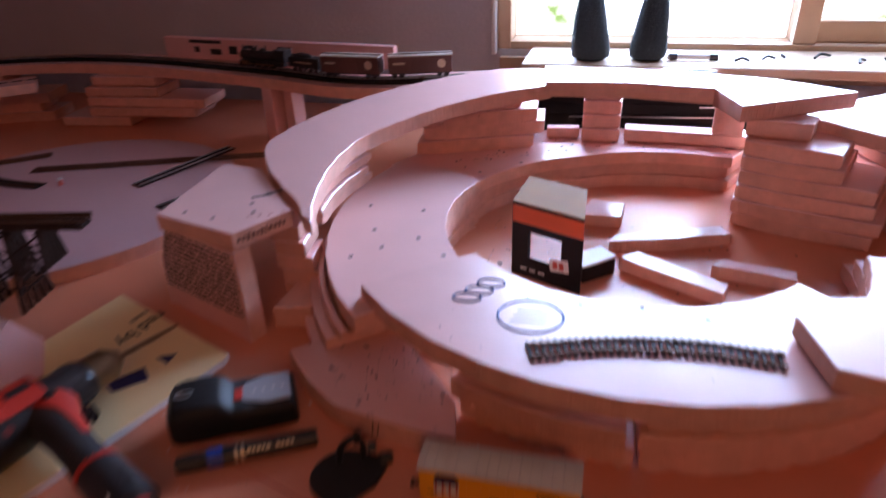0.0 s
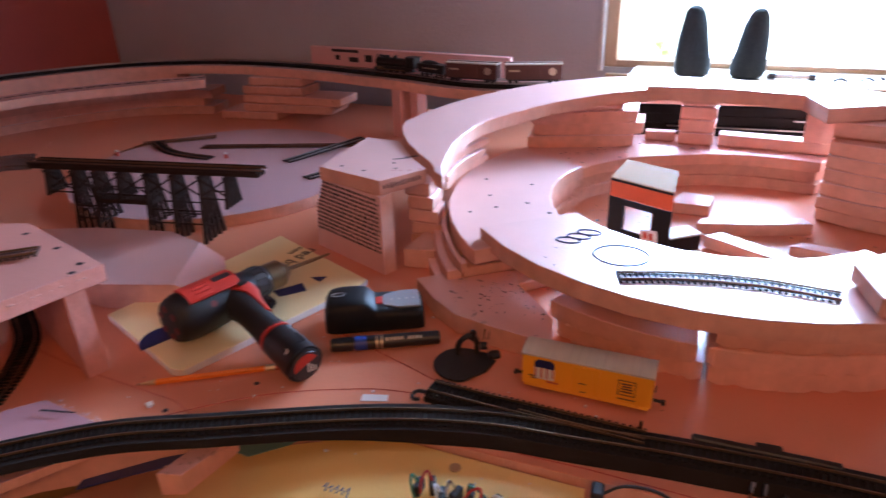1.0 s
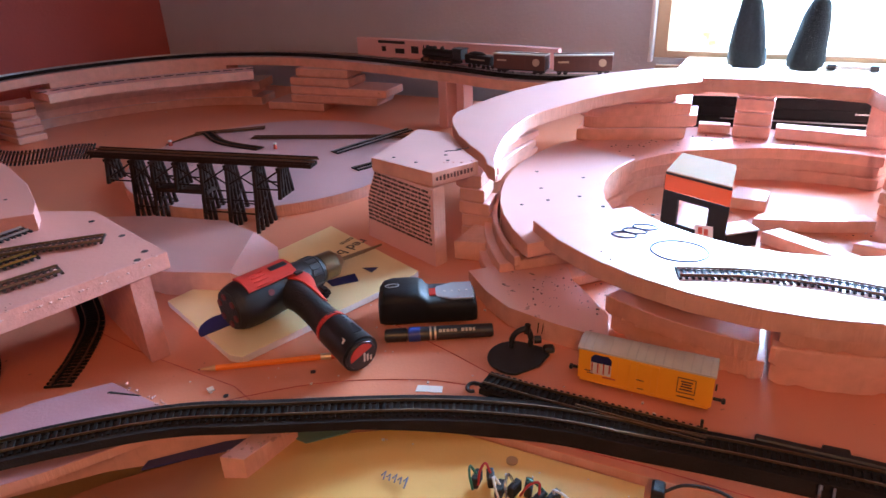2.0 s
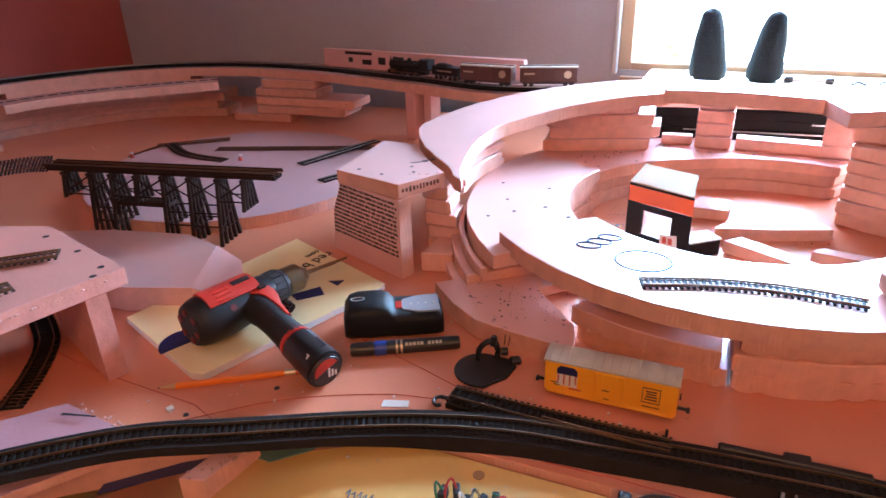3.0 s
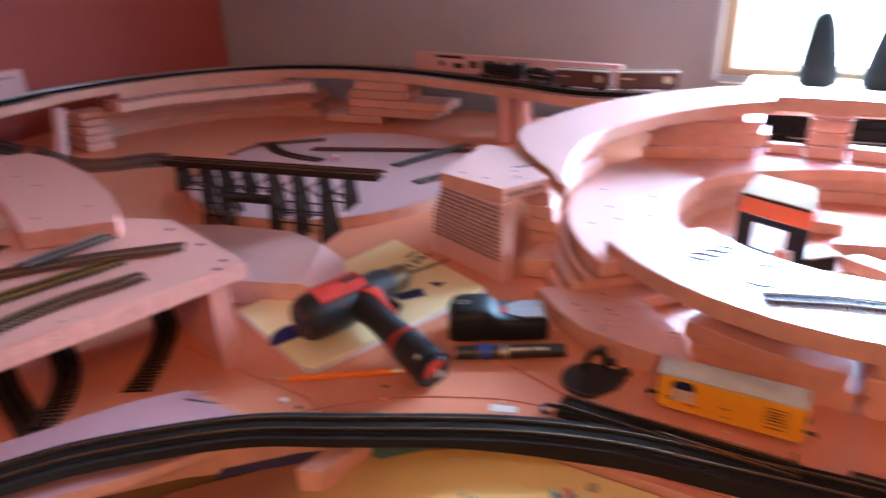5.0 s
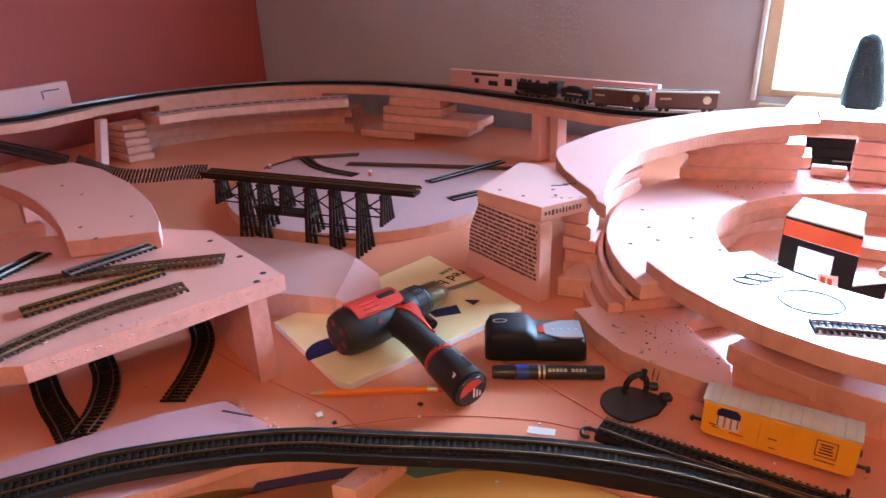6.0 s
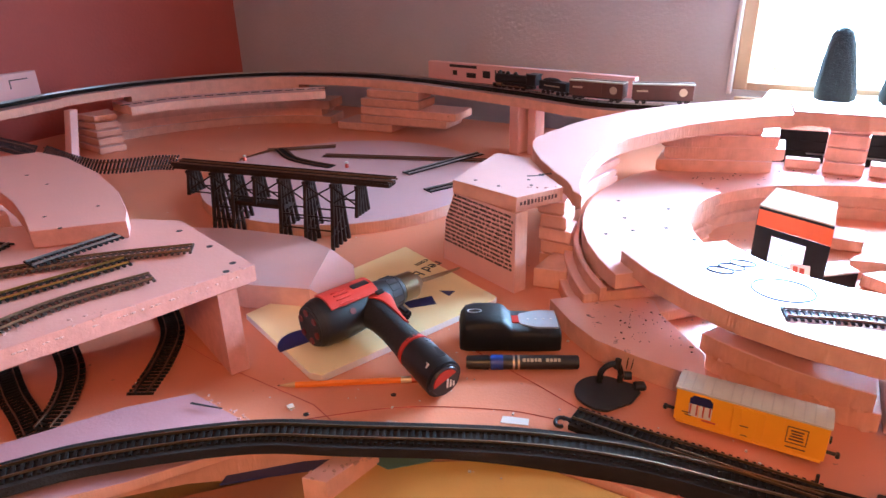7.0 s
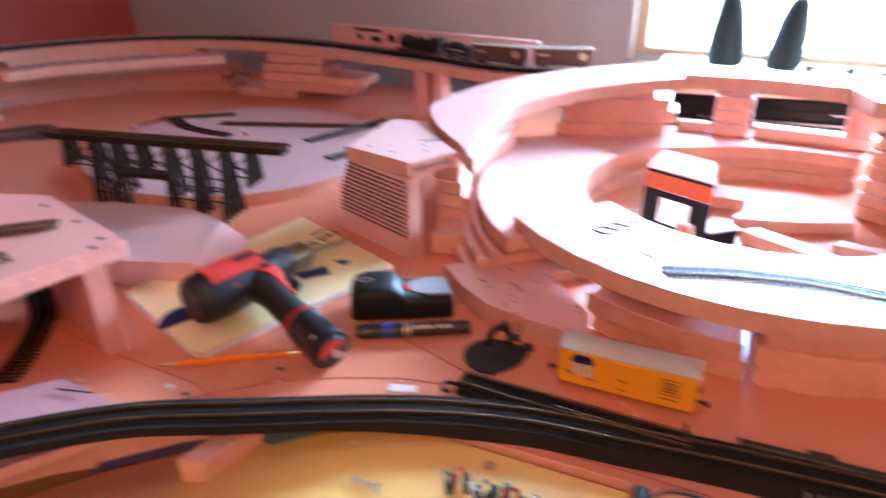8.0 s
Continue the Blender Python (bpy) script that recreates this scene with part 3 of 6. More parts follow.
for x, y, z in ((-0.178, 0.98, 0.0853), (-0.062, 0.885, 0.1023), (0.170, 0.79, 0.1023), (-0.19, 0.90, 0.0853), (-0.12, 1.05, 0.0853), (-0.155, 0.93, 0.0853), (-0.205, 1.06, 0.0853), (0.01, 0.872, 0.1023), (0.105, 0.790, 0.1023), (0.235, 0.775, 0.1023), (-0.11, 0.96, 0.0853)):
    h = part("nail_hole", cyl((x, y, z - 0.0006), (x, y, z), 0.0032, seg=10), ink)
    tagged(h, "small dark hole pushed into the foam", "hole", group="foam holes")

# pillar beside the ring
pil = thing("foam_pillar", "pink foam pillar with a printed face and a flat cap", "foam stack", group="foam pieces")
part("cap", prism([(-0.430, 0.862), (-0.306, 0.818), (-0.258, 0.890), (-0.298, 0.938), (-0.358, 1.028), (-0.425, 1.04)], 0.131, 0.155, 0.0015), F2, pil)
pd = Vector((-0.305 + 0.464, 0.812 - 0.891, 0)).normalized()
pn = Vector((-pd.y, pd.x, 0))
pc = Vector((-0.464, 0.891, 0))
bm = bmesh.new()
fr = [bm.verts.new(pc + pd * s + Vector((0, 0, z))) for s, z in ((0, 0.0003), (0.178, 0.0003), (0.178, 0.1308), (0.034, 0.1308), (0.008, 0.075))]
bk_ = [bm.verts.new(v.co + pn * 0.024) for v in fr]
bm.faces.new(fr)
bm.faces.new(bk_[::-1])
for i in range(5):
    f = bm.faces.new((fr[i], bk_[i], bk_[(i + 1) % 5], fr[(i + 1) % 5]))
    f.material_index = 1
part("panel", bm, F2, pil, "foam panel printed with small lines")
bm = bmesh.new()
for r in range(13):
    z = 0.124 - r * 0.0072
    x = float(np.interp(z, (0.0, 0.075, 0.1308), (0.003, 0.009, 0.037)))
    left = rn.randint(2, 7)
    while x < 0.170:
        w = rn.uniform(0.0014, 0.0032)
        h = rn.uniform(0.0030, 0.0046)
        c = pc + pd * (x + w / 2) - pn * 0.0002 + Vector((0, 0, z - 0.0003 * (x / 0.1) + rn.uniform(-0.0003, 0.0003)))
        boxm((w, 0.0005, h), c, 0, bm, Matrix.Rotation(math.atan2(pd.y, pd.x), 4, "Z"))
        left -= 1
        x += w + (rn.uniform(0.0006, 0.0011) if left else 0.0030)
        left = left or rn.randint(2, 7)
part("printed_lines", bm, ink, pil)
bm = bmesh.new()
for i in range(4):
    boxm((0.028 - 0.006 * i, 0.004, 0.0004), (-0.315 + 0.012 * i, 0.93 + 0.014 * i, 0.1552), 0, bm, Matrix.Rotation(0.55, 4, "Z"))
part("pen_marks", bm, ink, pil)
cd = (Vector((-0.258, 0.890, 0)) - Vector((-0.306, 0.818, 0))).normalized()
cn = Vector((cd.y, -cd.x, 0))
x = 0.006
while x < 0.078:
    w = rn.uniform(0.002, 0.0045)
    part("edge_print", boxm((w, 0.0006, rn.uniform(0.005, 0.009)), Vector((-0.306, 0.818, 0.1435)) + cd * (x + w / 2) + cn * 0.0002, 0, None, Matrix.Rotation(math.atan2(cd.y, cd.x), 4, "Z")), freight_brown, pil)
    x += w + 0.003
blk = part("foam_block", prism([(-0.285, 0.845), (-0.235, 0.85), (-0.225, 0.90), (-0.275, 0.92)], 0.0003, 0.034), [foam_cut, foam_cut])
tagged(blk, "small pink foam block between pillar and ring", "foam block", group="foam pieces")

# ---- foam: riser by the trestle ----
ris = thing("foam_riser", "pink foam platform on upright foam legs", "foam riser", group="foam pieces")
part("top_plate", prism([(-0.527, 0.504), (-0.728, 0.581), (-0.800, 0.560), (-1.04, 0.40), (-0.98, 0.16), (-0.74, 0.16), (-0.626, 0.238), (-0.575, 0.375)][::1], 0.117, 0.140, 0.0015), F3, ris)
ld = Vector((-0.70 + 0.548, 0.535 - 0.462, 0)).normalized()
ln_ = Vector((-ld.y, ld.x, 0))
lc = Vector((-0.550, 0.460, 0))
part("leg", prism([(v.x, v.y) for v in (lc, lc + ld * 0.17, lc + ld * 0.17 - ln_ * 0.024, lc - ln_ * 0.024)], 0.0003, 0.1168, 0.001), F3, ris)
part("leg", prism([(-0.93, 0.30), (-0.905, 0.29), (-0.86, 0.42), (-0.885, 0.43)], 0.0003, 0.1168, 0.001), F3, ris)
for x, y in ((-0.555, 0.497), (-0.62, 0.525), (-0.70, 0.55), (-0.545, 0.475)):
    h = part("nail_hole", cyl((x, y, 0.1396), (x, y, 0.1402), 0.0042, seg=12), ink)
    tagged(h, "dark hole pushed into the foam platform", "hole", group="foam holes")
wl = thing("foam_wedge", "low pink foam wedge with a sloping cut end", "foam wedge", group="foam pieces")
wp = [(-0.94, 0.74), (-0.83, 0.777), (-0.69, 0.795), (-0.612, 0.768), (-0.556, 0.633), (-0.66, 0.606), (-0.86, 0.62)]
part("wedge_body", prism(wp, 0.0003, 0.041, 0.0012), F2, wl)
tip_plan = [(-0.5555, 0.633), (-0.530, 0.640), (-0.522, 0.705), (-0.565, 0.762), (-0.6115, 0.768)]
part("sloping_tip", prism(tip_plan, 0.0003, lambda x, y: 0.041 - 0.45 * max(0.0, (x + 0.5555) * 0.924 + (y - 0.633) * 0.383), 0), [foam_pale, foam_cut], wl)

# curved platform further along
arcp = thing("foam_platform", "curved pink foam platform on a foam leg", "foam riser", group="foam pieces")
ap = [Vector((-1.275, 0.572, 0)), Vector((-1.260, 0.623, 0)), Vector((-1.237, 0.661, 0)), Vector((-1.210, 0.699, 0)), Vector((-1.117, 0.690, 0)), Vector((-0.986, 0.648, 0)), Vector((-0.860, 0.588, 0)), Vector((-0.776, 0.534, 0)), Vector((-0.741, 0.503, 0)), Vector((-0.826, 0.426, 0)), Vector((-0.885, 0.457, 0)), Vector((-0.964, 0.492, 0)), Vector((-1.042, 0.519, 0)), Vector((-1.120, 0.540, 0)), Vector((-1.255, 0.561, 0))]
part("top_plate", prism([(v.x, v.y) for v in ap], 0.1404, 0.1655, 0.0015), F3, arcp)
part("leg", prism([(-1.045, 0.425), (-1.022, 0.418), (-1.000, 0.50), (-1.023, 0.507)], 0.0003, 0.1402), F3, arcp)
part("leg", prism([(-1.25, 0.60), (-1.22, 0.59), (-1.20, 0.66), (-1.23, 0.67)], 0.0003, 0.1402), F3, arcp)
for x, y in ((-0.80, 0.45), (-0.86, 0.47), (-0.83, 0.53), (-1.0, 0.57), (-1.08, 0.59)):
    h = part("nail_hole", cyl((x, y, 0.1651), (x, y, 0.1657), 0.0028, seg=10), ink)
    tagged(h, "small dark hole in the curved foam platform", "hole", group="foam holes")

# ---- raised line along the walls ----
EDGE = spline([(-2.02, 0.72, 0), (-1.80, 0.94, 0), (-1.785, 1.18, 0), (-1.715, 1.40, 0), (-1.53, 1.62, 0), (-1.278, 1.712, 0), (-0.993, 1.700, 0), (-0.609, 1.585, 0), (-0.349, 1.495, 0), (-0.05, 1.53, 0), (0.4, 1.56, 0)], 8)
deck = thing("track_deck", "long curved pink foam deck carrying a track", "foam deck", group="foam pieces")
k = next(i for i, p in enumerate(EDGE) if p.y > 1.15)
part("deck_strip", strip(EDGE[:k + 1], 0.0, 0.125, 0.126, 0.149), F2, deck)
part("deck_strip", strip(EDGE[k:], 0.0, 0.125, 0.128, 0.152), F2, deck)
DECKLINE = [p + Vector((0, 0, 0.152)) for p in offset(EDGE, 0.052)]
bed = part("roadbed", ribbon(DECKLINE, -0.024, 0.024, 0.0, 0.006), [roadbed_mat, roadbed_mat])
tagged(bed, "black foam roadbed on the raised deck", "roadbed", group="roadbed")
track("deck_track", [p + Vector((0, 0, 0.006)) for p in DECKLINE], "long curved black track on the raised deck", rail_steel, tie_black, group="laid track", spacing=0.009)

# strips stored under the deck behind the helix
store = thing("roadbed_bundle", "stacked black roadbed strips stored under the deck", "roadbed", group="roadbed")
for i in range(5):
    dx = 0.02 * math.sin(i * 2.4)
    part("strip", boxm((0.74, 0.075 - 0.004 * (i % 2), 0.0225), (0.285 + dx, 1.645, 0.0116 + 0.0226 * i), 0.002), roadbed_mat, store)
for z, x0, x1 in ((0.0855, 0.372, 0.47), (0.0629, 0.10, 0.42)):
    part("rail", boxm((x1 - x0, 0.0022, 0.0028), ((x0 + x1) / 2, 1.6052, z), 0), rail_steel, store)

# curved layers filling under the deck
fill = thing("foam_stack", "curved pink foam strips stacked under the deck", "foam stack", group="foam pieces")
i0 = next(i for i, p in enumerate(EDGE) if p.y > 1.22)
i1 = next(i for i, p in enumerate(EDGE) if p.x > -1.30)
for j, (sa, sb, w, z0, z1) in enumerate(((-2, 1, 0.004, 0.0003, 0.025), (0, 0, 0.012, 0.0253, 0.050), (2, 1, 0.002, 0.0503, 0.076), (3, -1, 0.008, 0.0763, 0.102), (4, -2, 0.004, 0.1023, 0.1278))):
    part("foam_strip", strip(EDGE[i0 + sa:i1 + sb], w, w + 0.10, z0, z1, 0.001), F2, fill)
shelf = thing("foam_shelf", "pink foam strip branching off below the deck, printed top", "foam strip", group="foam pieces")
sp = spline([(-1.595, 1.218, 0), (-1.54, 1.335, 0), (-1.40, 1.48, 0), (-1.22, 1.62, 0)], 6)
part("strip", strip(sp, 0.0, 0.085, 0.104, 0.1275), F2, shelf)
bm = bmesh.new()
for i, (p, d) in enumerate(even([q for q in offset(sp, 0.05)], 0.034)):
    boxm((0.025, 0.014, 0.0005), p + Vector((0, 0, 0.1277)), 0, bm, Matrix.Rotation(math.atan2(d.y, d.x), 4, "Z"))
part("printed_blocks", bm, ink, shelf)
lay = []
for i in range(5):
    s = 0.012 * (4 - i)
    w = 0.010 * i + (0.006 if i % 2 else 0)
    lay.append(([(-1.80 + 0.004 * i, 1.180), (-1.665 - w, 1.145 + w * 0.8), (-1.640 - w * 0.9, 1.213 + w * 0.4), (-1.76, 1.27)], 0.0003 + 0.0207 * i, 0.0205 * (i + 1)))
foam_stack("foam_stack", "stepped pile of small pink foam pieces", "foam stack", lay)
foam_stack("foam_stack", "pile of pink foam strips holding the deck", "foam stack", [
    ([(-1.215, 1.665), (-1.02, 1.672), (-1.02, 1.78), (-1.215, 1.78)], 0.0003, 0.0255),
    ([(-1.13, 1.668), (-0.835, 1.672), (-0.83, 1.775), (-1.13, 1.78)], 0.0258, 0.051),
    ([(-1.13, 1.672), (-0.80, 1.665), (-0.795, 1.77), (-1.12, 1.78)], 0.0513, 0.0765),
    ([(-1.13, 1.675), (-0.925, 1.672), (-0.92, 1.77), (-1.12, 1.78)], 0.0768, 0.102),
    ([(-1.11, 1.682), (-0.93, 1.679), (-0.93, 1.77), (-1.11, 1.78)], 0.1023, 0.1277)])
for x, y, a, w in ((-0.585, 1.585, -0.33, 0.03), (-0.540, 1.592, -0.20, 0.022)):
    p = part("foam_post", boxm((w, 0.05, 0.1275), (x, y + 0.025, 0.0641), 0.0012, None, Matrix.Rotation(a, 4, "Z")), foam_pale)
    tagged(p, "upright pink foam post under the deck", "foam post", group="foam posts")
lean = boxm((0.026, 0.024, 0.1257), (-1.685, 1.071, 0.06315), 0.0012)
for v in lean.verts:
    v.co.x -= 0.050 * v.co.z / 0.126
    v.co.y += 0.064 * v.co.z / 0.126
p = part("foam_post", lean, foam_pale)
tagged(p, "pale foam post leaning under the deck", "foam post", group="foam posts")
# guard boards behind the line
def guard(x0, y0, x1, y1, z0, h, label, stamps):
    d = Vector((x1 - x0, y1 - y0, 0))
    ln, d = d.length, d.normalized()
    g = thing("foam_board", label, "foam board", Matrix.Translation((x0, y0, z0)) @ Matrix.Rotation(math.atan2(d.y, d.x), 4, "Z"), group="foam boards")
    part("board", boxm((ln, 0.022, h), (ln / 2, 0.011, h / 2), 0.0012), foam_pale, g)
    for x, z, w, hh in stamps:
        part("printed_stamp", boxm((w, 0.0006, hh), (x, -0.0003, z), 0), ink, g)
    return g


guard(-0.955, 1.80, -0.30, 1.655, 0.1523, 0.052, "upright pink foam board printed with black marks", [(0.135, 0.044, 0.10, 0.008), (0.105, 0.024, 0.016, 0.014), (0.165, 0.020, 0.034, 0.014), (0.220, 0.026, 0.026, 0.020), (0.252, 0.026, 0.004, 0.030), (0.272, 0.036, 0.024, 0.008), (0.272, 0.014, 0.016, 0.008), (0.292, 0.026, 0.004, 0.030), (0.320, 0.026, 0.003, 0.032), (0.375, 0.036, 0.040, 0.008), (0.375, 0.022, 0.046, 0.009)])
guard(-1.900, 0.850, -1.893, 1.165, 0.1493, 0.074, "upright pale foam board with a faint stamp", [(0.235, 0.045, 0.003, 0.024), (0.262, 0.056, 0.050, 0.003)])

# ---- disc inside the loop ----
# Disc foam darkened and tinted lilac: the sky's reflection is put into the colour.
disc = part("foam_disc", prism([(v.x, v.y) for v in arc((-0.86, 1.185), 0.328, 0, 360, 60)[:-1]], 0.0003, 0.024, 0.0015), [material("sky_tinted_foam", (0.58, 0.34, 0.345), 0.42, vary=0.10, scale=9, grain=0.15, grain_scale=260, sheen=0.7), foam_cut])
tagged(disc, "round pink foam disc on the board", "foam disc", group="foam pieces")

# small stack between pillar and ring
foam_stack("foam_stack", "small stack of pink foam scraps between pillar and ring", "foam stack", [
    ([(-0.302, 0.925), (-0.238, 0.922), (-0.250, 0.962), (-0.300, 0.970)], 0.0003, 0.0255),
    ([(-0.298, 0.918), (-0.244, 0.915), (-0.253, 0.965), (-0.302, 0.968)], 0.0258, 0.051),
    ([(-0.300, 0.912), (-0.246, 0.906), (-0.250, 0.960), (-0.300, 0.965)], 0.0513, 0.0765),
    ([(-0.296, 0.905), (-0.252, 0.900), (-0.256, 0.962), (-0.298, 0.966)], 0.0768, 0.102),
    ([(-0.300, 0.900), (-0.256, 0.898), (-0.258, 0.960), (-0.300, 0.962)], 0.1023, 0.1275)])
# dark grit lying on the foam tops
grit_rng = random.Random(7)
bm = bmesh.new()
for i in range(80):
    a, r = radians(grit_rng.uniform(72, 142)), grit_rng.uniform(0.345, 0.43)
    s_ = grit_rng.choice((0.0006, 0.0009, 0.0013))
    boxm((s_ * 2, s_ * 1.3, s_), (CL[0] + r * math.cos(a), CL[1] + r * math.sin(a), 0.0672 + s_ / 2), 0, bm, Matrix.Rotation(grit_rng.uniform(0, 3), 4, "Z"))
for i in range(16):
    a, r = radians(grit_rng.uniform(218, 310)), grit_rng.uniform(0.26, 0.398)
    s_ = grit_rng.choice((0.0005, 0.0007, 0.001))
    boxm((s_ * 2, s_ * 1.3, s_), (CL[0] + r * math.cos(a), CL[1] + r * math.sin(a), 0.1022 + s_ / 2), 0, bm, Matrix.Rotation(grit_rng.uniform(0, 3), 4, "Z"))
for i in range(70):
    s_ = grit_rng.choice((0.0005, 0.0008, 0.0011))
    boxm((s_ * 2, s_ * 1.3, s_), (grit_rng.uniform(-0.05, 0.36), grit_rng.uniform(0.95, 1.22), 0.0003 + s_ / 2), 0, bm, Matrix.Rotation(grit_rng.uniform(0, 3), 4, "Z"))
for i in range(60):
    s_ = grit_rng.choice((0.0004, 0.0006, 0.0011))
    x, y = grit_rng.uniform(-0.13, -0.03), grit_rng.uniform(0.69, 0.79)
    boxm((s_ * 2, s_ * 1.3, s_), (x, y, 0.0305 - 0.06 * max(0.0, y - 0.70) + s_ / 2), 0, bm, Matrix.Rotation(grit_rng.uniform(0, 3), 4, "Z"))
tagged(part("foam_grit", bm, ink), "dark grit and crumbs strewn over the foam rings", "crumbs", kind="stuff")
for x, y in ((-0.395, 0.872), (-0.350, 0.858), (-0.318, 0.905), (-0.305, 0.880)):
    h = part("nail_hole", cyl((x, y, 0.1546), (x, y, 0.1553), 0.0030, seg=10), ink)
    tagged(h, "small dark hole pushed into the pillar cap", "hole", group="foam holes")

# ---- front line: roadbed, track and turnout ----
LINE = spline([(-0.80, -0.04, 0.030), (-0.61, 0.200, 0.030), (-0.545, 0.275, 0.028), (-0.435, 0.362, 0.024), (-0.335, 0.410, 0.020), (-0.185, 0.474, 0.016), (-0.066, 0.505, 0.014), (0.04, 0.511, 0.014), (0.15, 0.515, 0.014), (0.32, 0.512, 0.014), (0.70, 0.480, 0.014)], 10)
rb = thing("roadbed", "black foam roadbed curving along the board edge", "roadbed", group="roadbed")
bm = bmesh.new()
rows = []
for p, l, r, l2, r2 in zip(LINE, offset(LINE, 0.021), offset(LINE, -0.021), offset(LINE, 0.027), offset(LINE, -0.027)):
    z0 = 0.0004 if p.x > -0.12 else p.z - 0.0135
    rows.append([bm.verts.new(v) for v in ((l2.x, l2.y, z0), (r2.x, r2.y, z0 + 0.0075 * max(0.0, min(1.0, (-0.12 - p.x) / 0.12))), (r.x, r.y, p.z), (l.x, l.y, p.z))])
for a, b in zip(rows, rows[1:]):
    for k in range(4):
        bm.faces.new((a[k], a[(k + 1) % 4], b[(k + 1) % 4], b[k]))
bm.faces.new(rows[0][::-1])
bm.faces.new(rows[-1])
part("bed", bm, roadbed_mat, rb)
track("front_track", LINE, "black track with brass-coloured rails on roadbed", rail_brass, tie_black, group="laid track", spacing=0.0075)
turn = thing("turnout", "black plastic turnout with a hooked throw bar", "turnout", group="laid track")
TL = spline([(-0.137, 0.552, 0.007), (-0.07, 0.541, 0.010), (0.0, 0.531, 0.0135), (0.10, 0.5215, 0.0143)], 8)
track("turnout_leg", TL, "", rail_brass, tie_black, parent=turn)
part("leg_bed", ribbon([Vector((p.x, p.y, 0.0004)) for p in TL], -0.019, 0.017, 0.0, 0.0065), [roadbed_mat, roadbed_mat], turn)
part("switch_motor", boxm((0.134, 0.009, 0.014), (0.212, 0.5385, 0.0085), 0.0015, None, Matrix.Rotation(-0.04, 4, "Z")), black, turn)
part("switch_motor", boxm((0.024, 0.010, 0.013), (0.217, 0.546, 0.0075), 0.001), black, turn)
part("throw_bar", tube([(-0.120, 0.546, 0.005), (-0.140, 0.545, 0.0045), (-0.150, 0.547, 0.004)], 0.0022), black, turn)
part("hook", tube([(-0.150 + 0.0058 * math.cos(k * 0.5), 0.539 + 0.008 * math.sin(k * 0.5), 0.0035) for k in range(2, 12)], 0.0022), black, turn)
frog = spline([(-0.03, 0.527, 0.0190), (0.03, 0.521, 0.0190), (0.10, 0.517, 0.0190)], 4)
part("frog_rail", ribbon(frog, -0.0008, 0.0008, 0, 0.0012), [rail_brass, rail_brass], turn)
part("throw_lever", boxm((0.003, 0.003, 0.012), (0.095, 0.534, 0.021), 0.0006), black, turn)
bx = thing("rail_joiner_clip", "pair of dark metal clips hooked on the track", "track clip")
for dx in (0.0, 0.011):
    part("clip", tube([(0.196 + dx, 0.486, 0.002), (0.196 + dx, 0.483, 0.010), (0.197 + dx, 0.490, 0.016)], 0.0018), steel, bx)

# tilted sheet below the board edge, with wiring
sheet = thing("foam_board", "foam sheet, brown to yellow, leaning below the board edge, small handwriting", "foam board", group="foam boards")
sp_ = [(-0.78, 0.0), (-0.62, 0.20), (-0.50, 0.318), (-0.40, 0.387), (-0.29, 0.432), (-0.19, 0.466), (-0.145, 0.473), (0.050, 0.460), (0.06, 0.10), (-0.10, -0.14), (-0.70, -0.14)]
bm = bmesh.new()
sheet_z = lambda x, y: -0.006 - 0.04 * max(0.0, 0.46 - y) - 0.13 * max(0.0, -0.20 - x)
cen = bm.verts.new((-0.25, 0.15, sheet_z(-0.25, 0.15)))
rim = [bm.verts.new((x, y, sheet_z(x, y))) for x, y in sp_]
rimb = [bm.verts.new((x, y, sheet_z(x, y) - 0.012)) for x, y in sp_]
for i in range(len(sp_)):
    j = (i + 1) % len(sp_)
    bm.faces.new((rim[i], rim[j], cen))
    bm.faces.new((rim[j], rim[i], rimb[i], rimb[j]))
bm.faces.new(rimb[::-1])
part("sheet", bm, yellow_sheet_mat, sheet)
# Thin blue and teal patches laid on the sheet beside the roadbed.
part("blue_shape", prism([(-0.475, 0.370), (-0.440, 0.395), (-0.381, 0.432), (-0.345, 0.432), (-0.358, 0.405), (-0.400, 0.383), (-0.440, 0.362), (-0.470, 0.345)], lambda x, y: sheet_z(x, y) - 0.001, lambda x, y: sheet_z(x, y) + 0.0012, 0, None, 0), material("dull_blue", (0.05, 0.06, 0.20), 0.5), sheet, "dull blue patch on the sheet")
part("teal_shape", prism([(-0.330, 0.425), (-0.320, 0.432), (-0.255, 0.452), (-0.265, 0.440), (-0.300, 0.418)], lambda x, y: sheet_z(x, y) - 0.001, lambda x, y: sheet_z(x, y) + 0.0012, 0, None, 0), material("dull_teal", (0.12, 0.26, 0.26), 0.5), sheet, "teal patch on the sheet")
bm = bmesh.new()
for i in range(5):
    x = -0.195 + 0.006 * i
    tube([(x, 0.392, sheet_z(x, 0.39) + 0.0012), (x + 0.002, 0.398 - 0.002 * (i % 2), sheet_z(x, 0.39) + 0.0012), (x + 0.004, 0.388 - 0.004 * (i == 4), sheet_z(x, 0.39) + 0.0012)], 0.0007, 5, bm)
part("handwriting", bm, blue_ink, sheet)
spot = part("stain", cyl((-0.078, 0.452, -0.0085), (-0.078, 0.452, -0.0058), 0.006, seg=12), ply, sheet)
strip_line = part("marker_line", tube([(-0.02, 0.482, 0.0003), (0.05, 0.480, 0.0003), (0.16, 0.470, 0.0003)], 0.0009, 4), red_ink)
tagged(strip_line, "red marker line drawn on the foam board", "marker line", group="marker lines")
rn2 = random.Random(11)
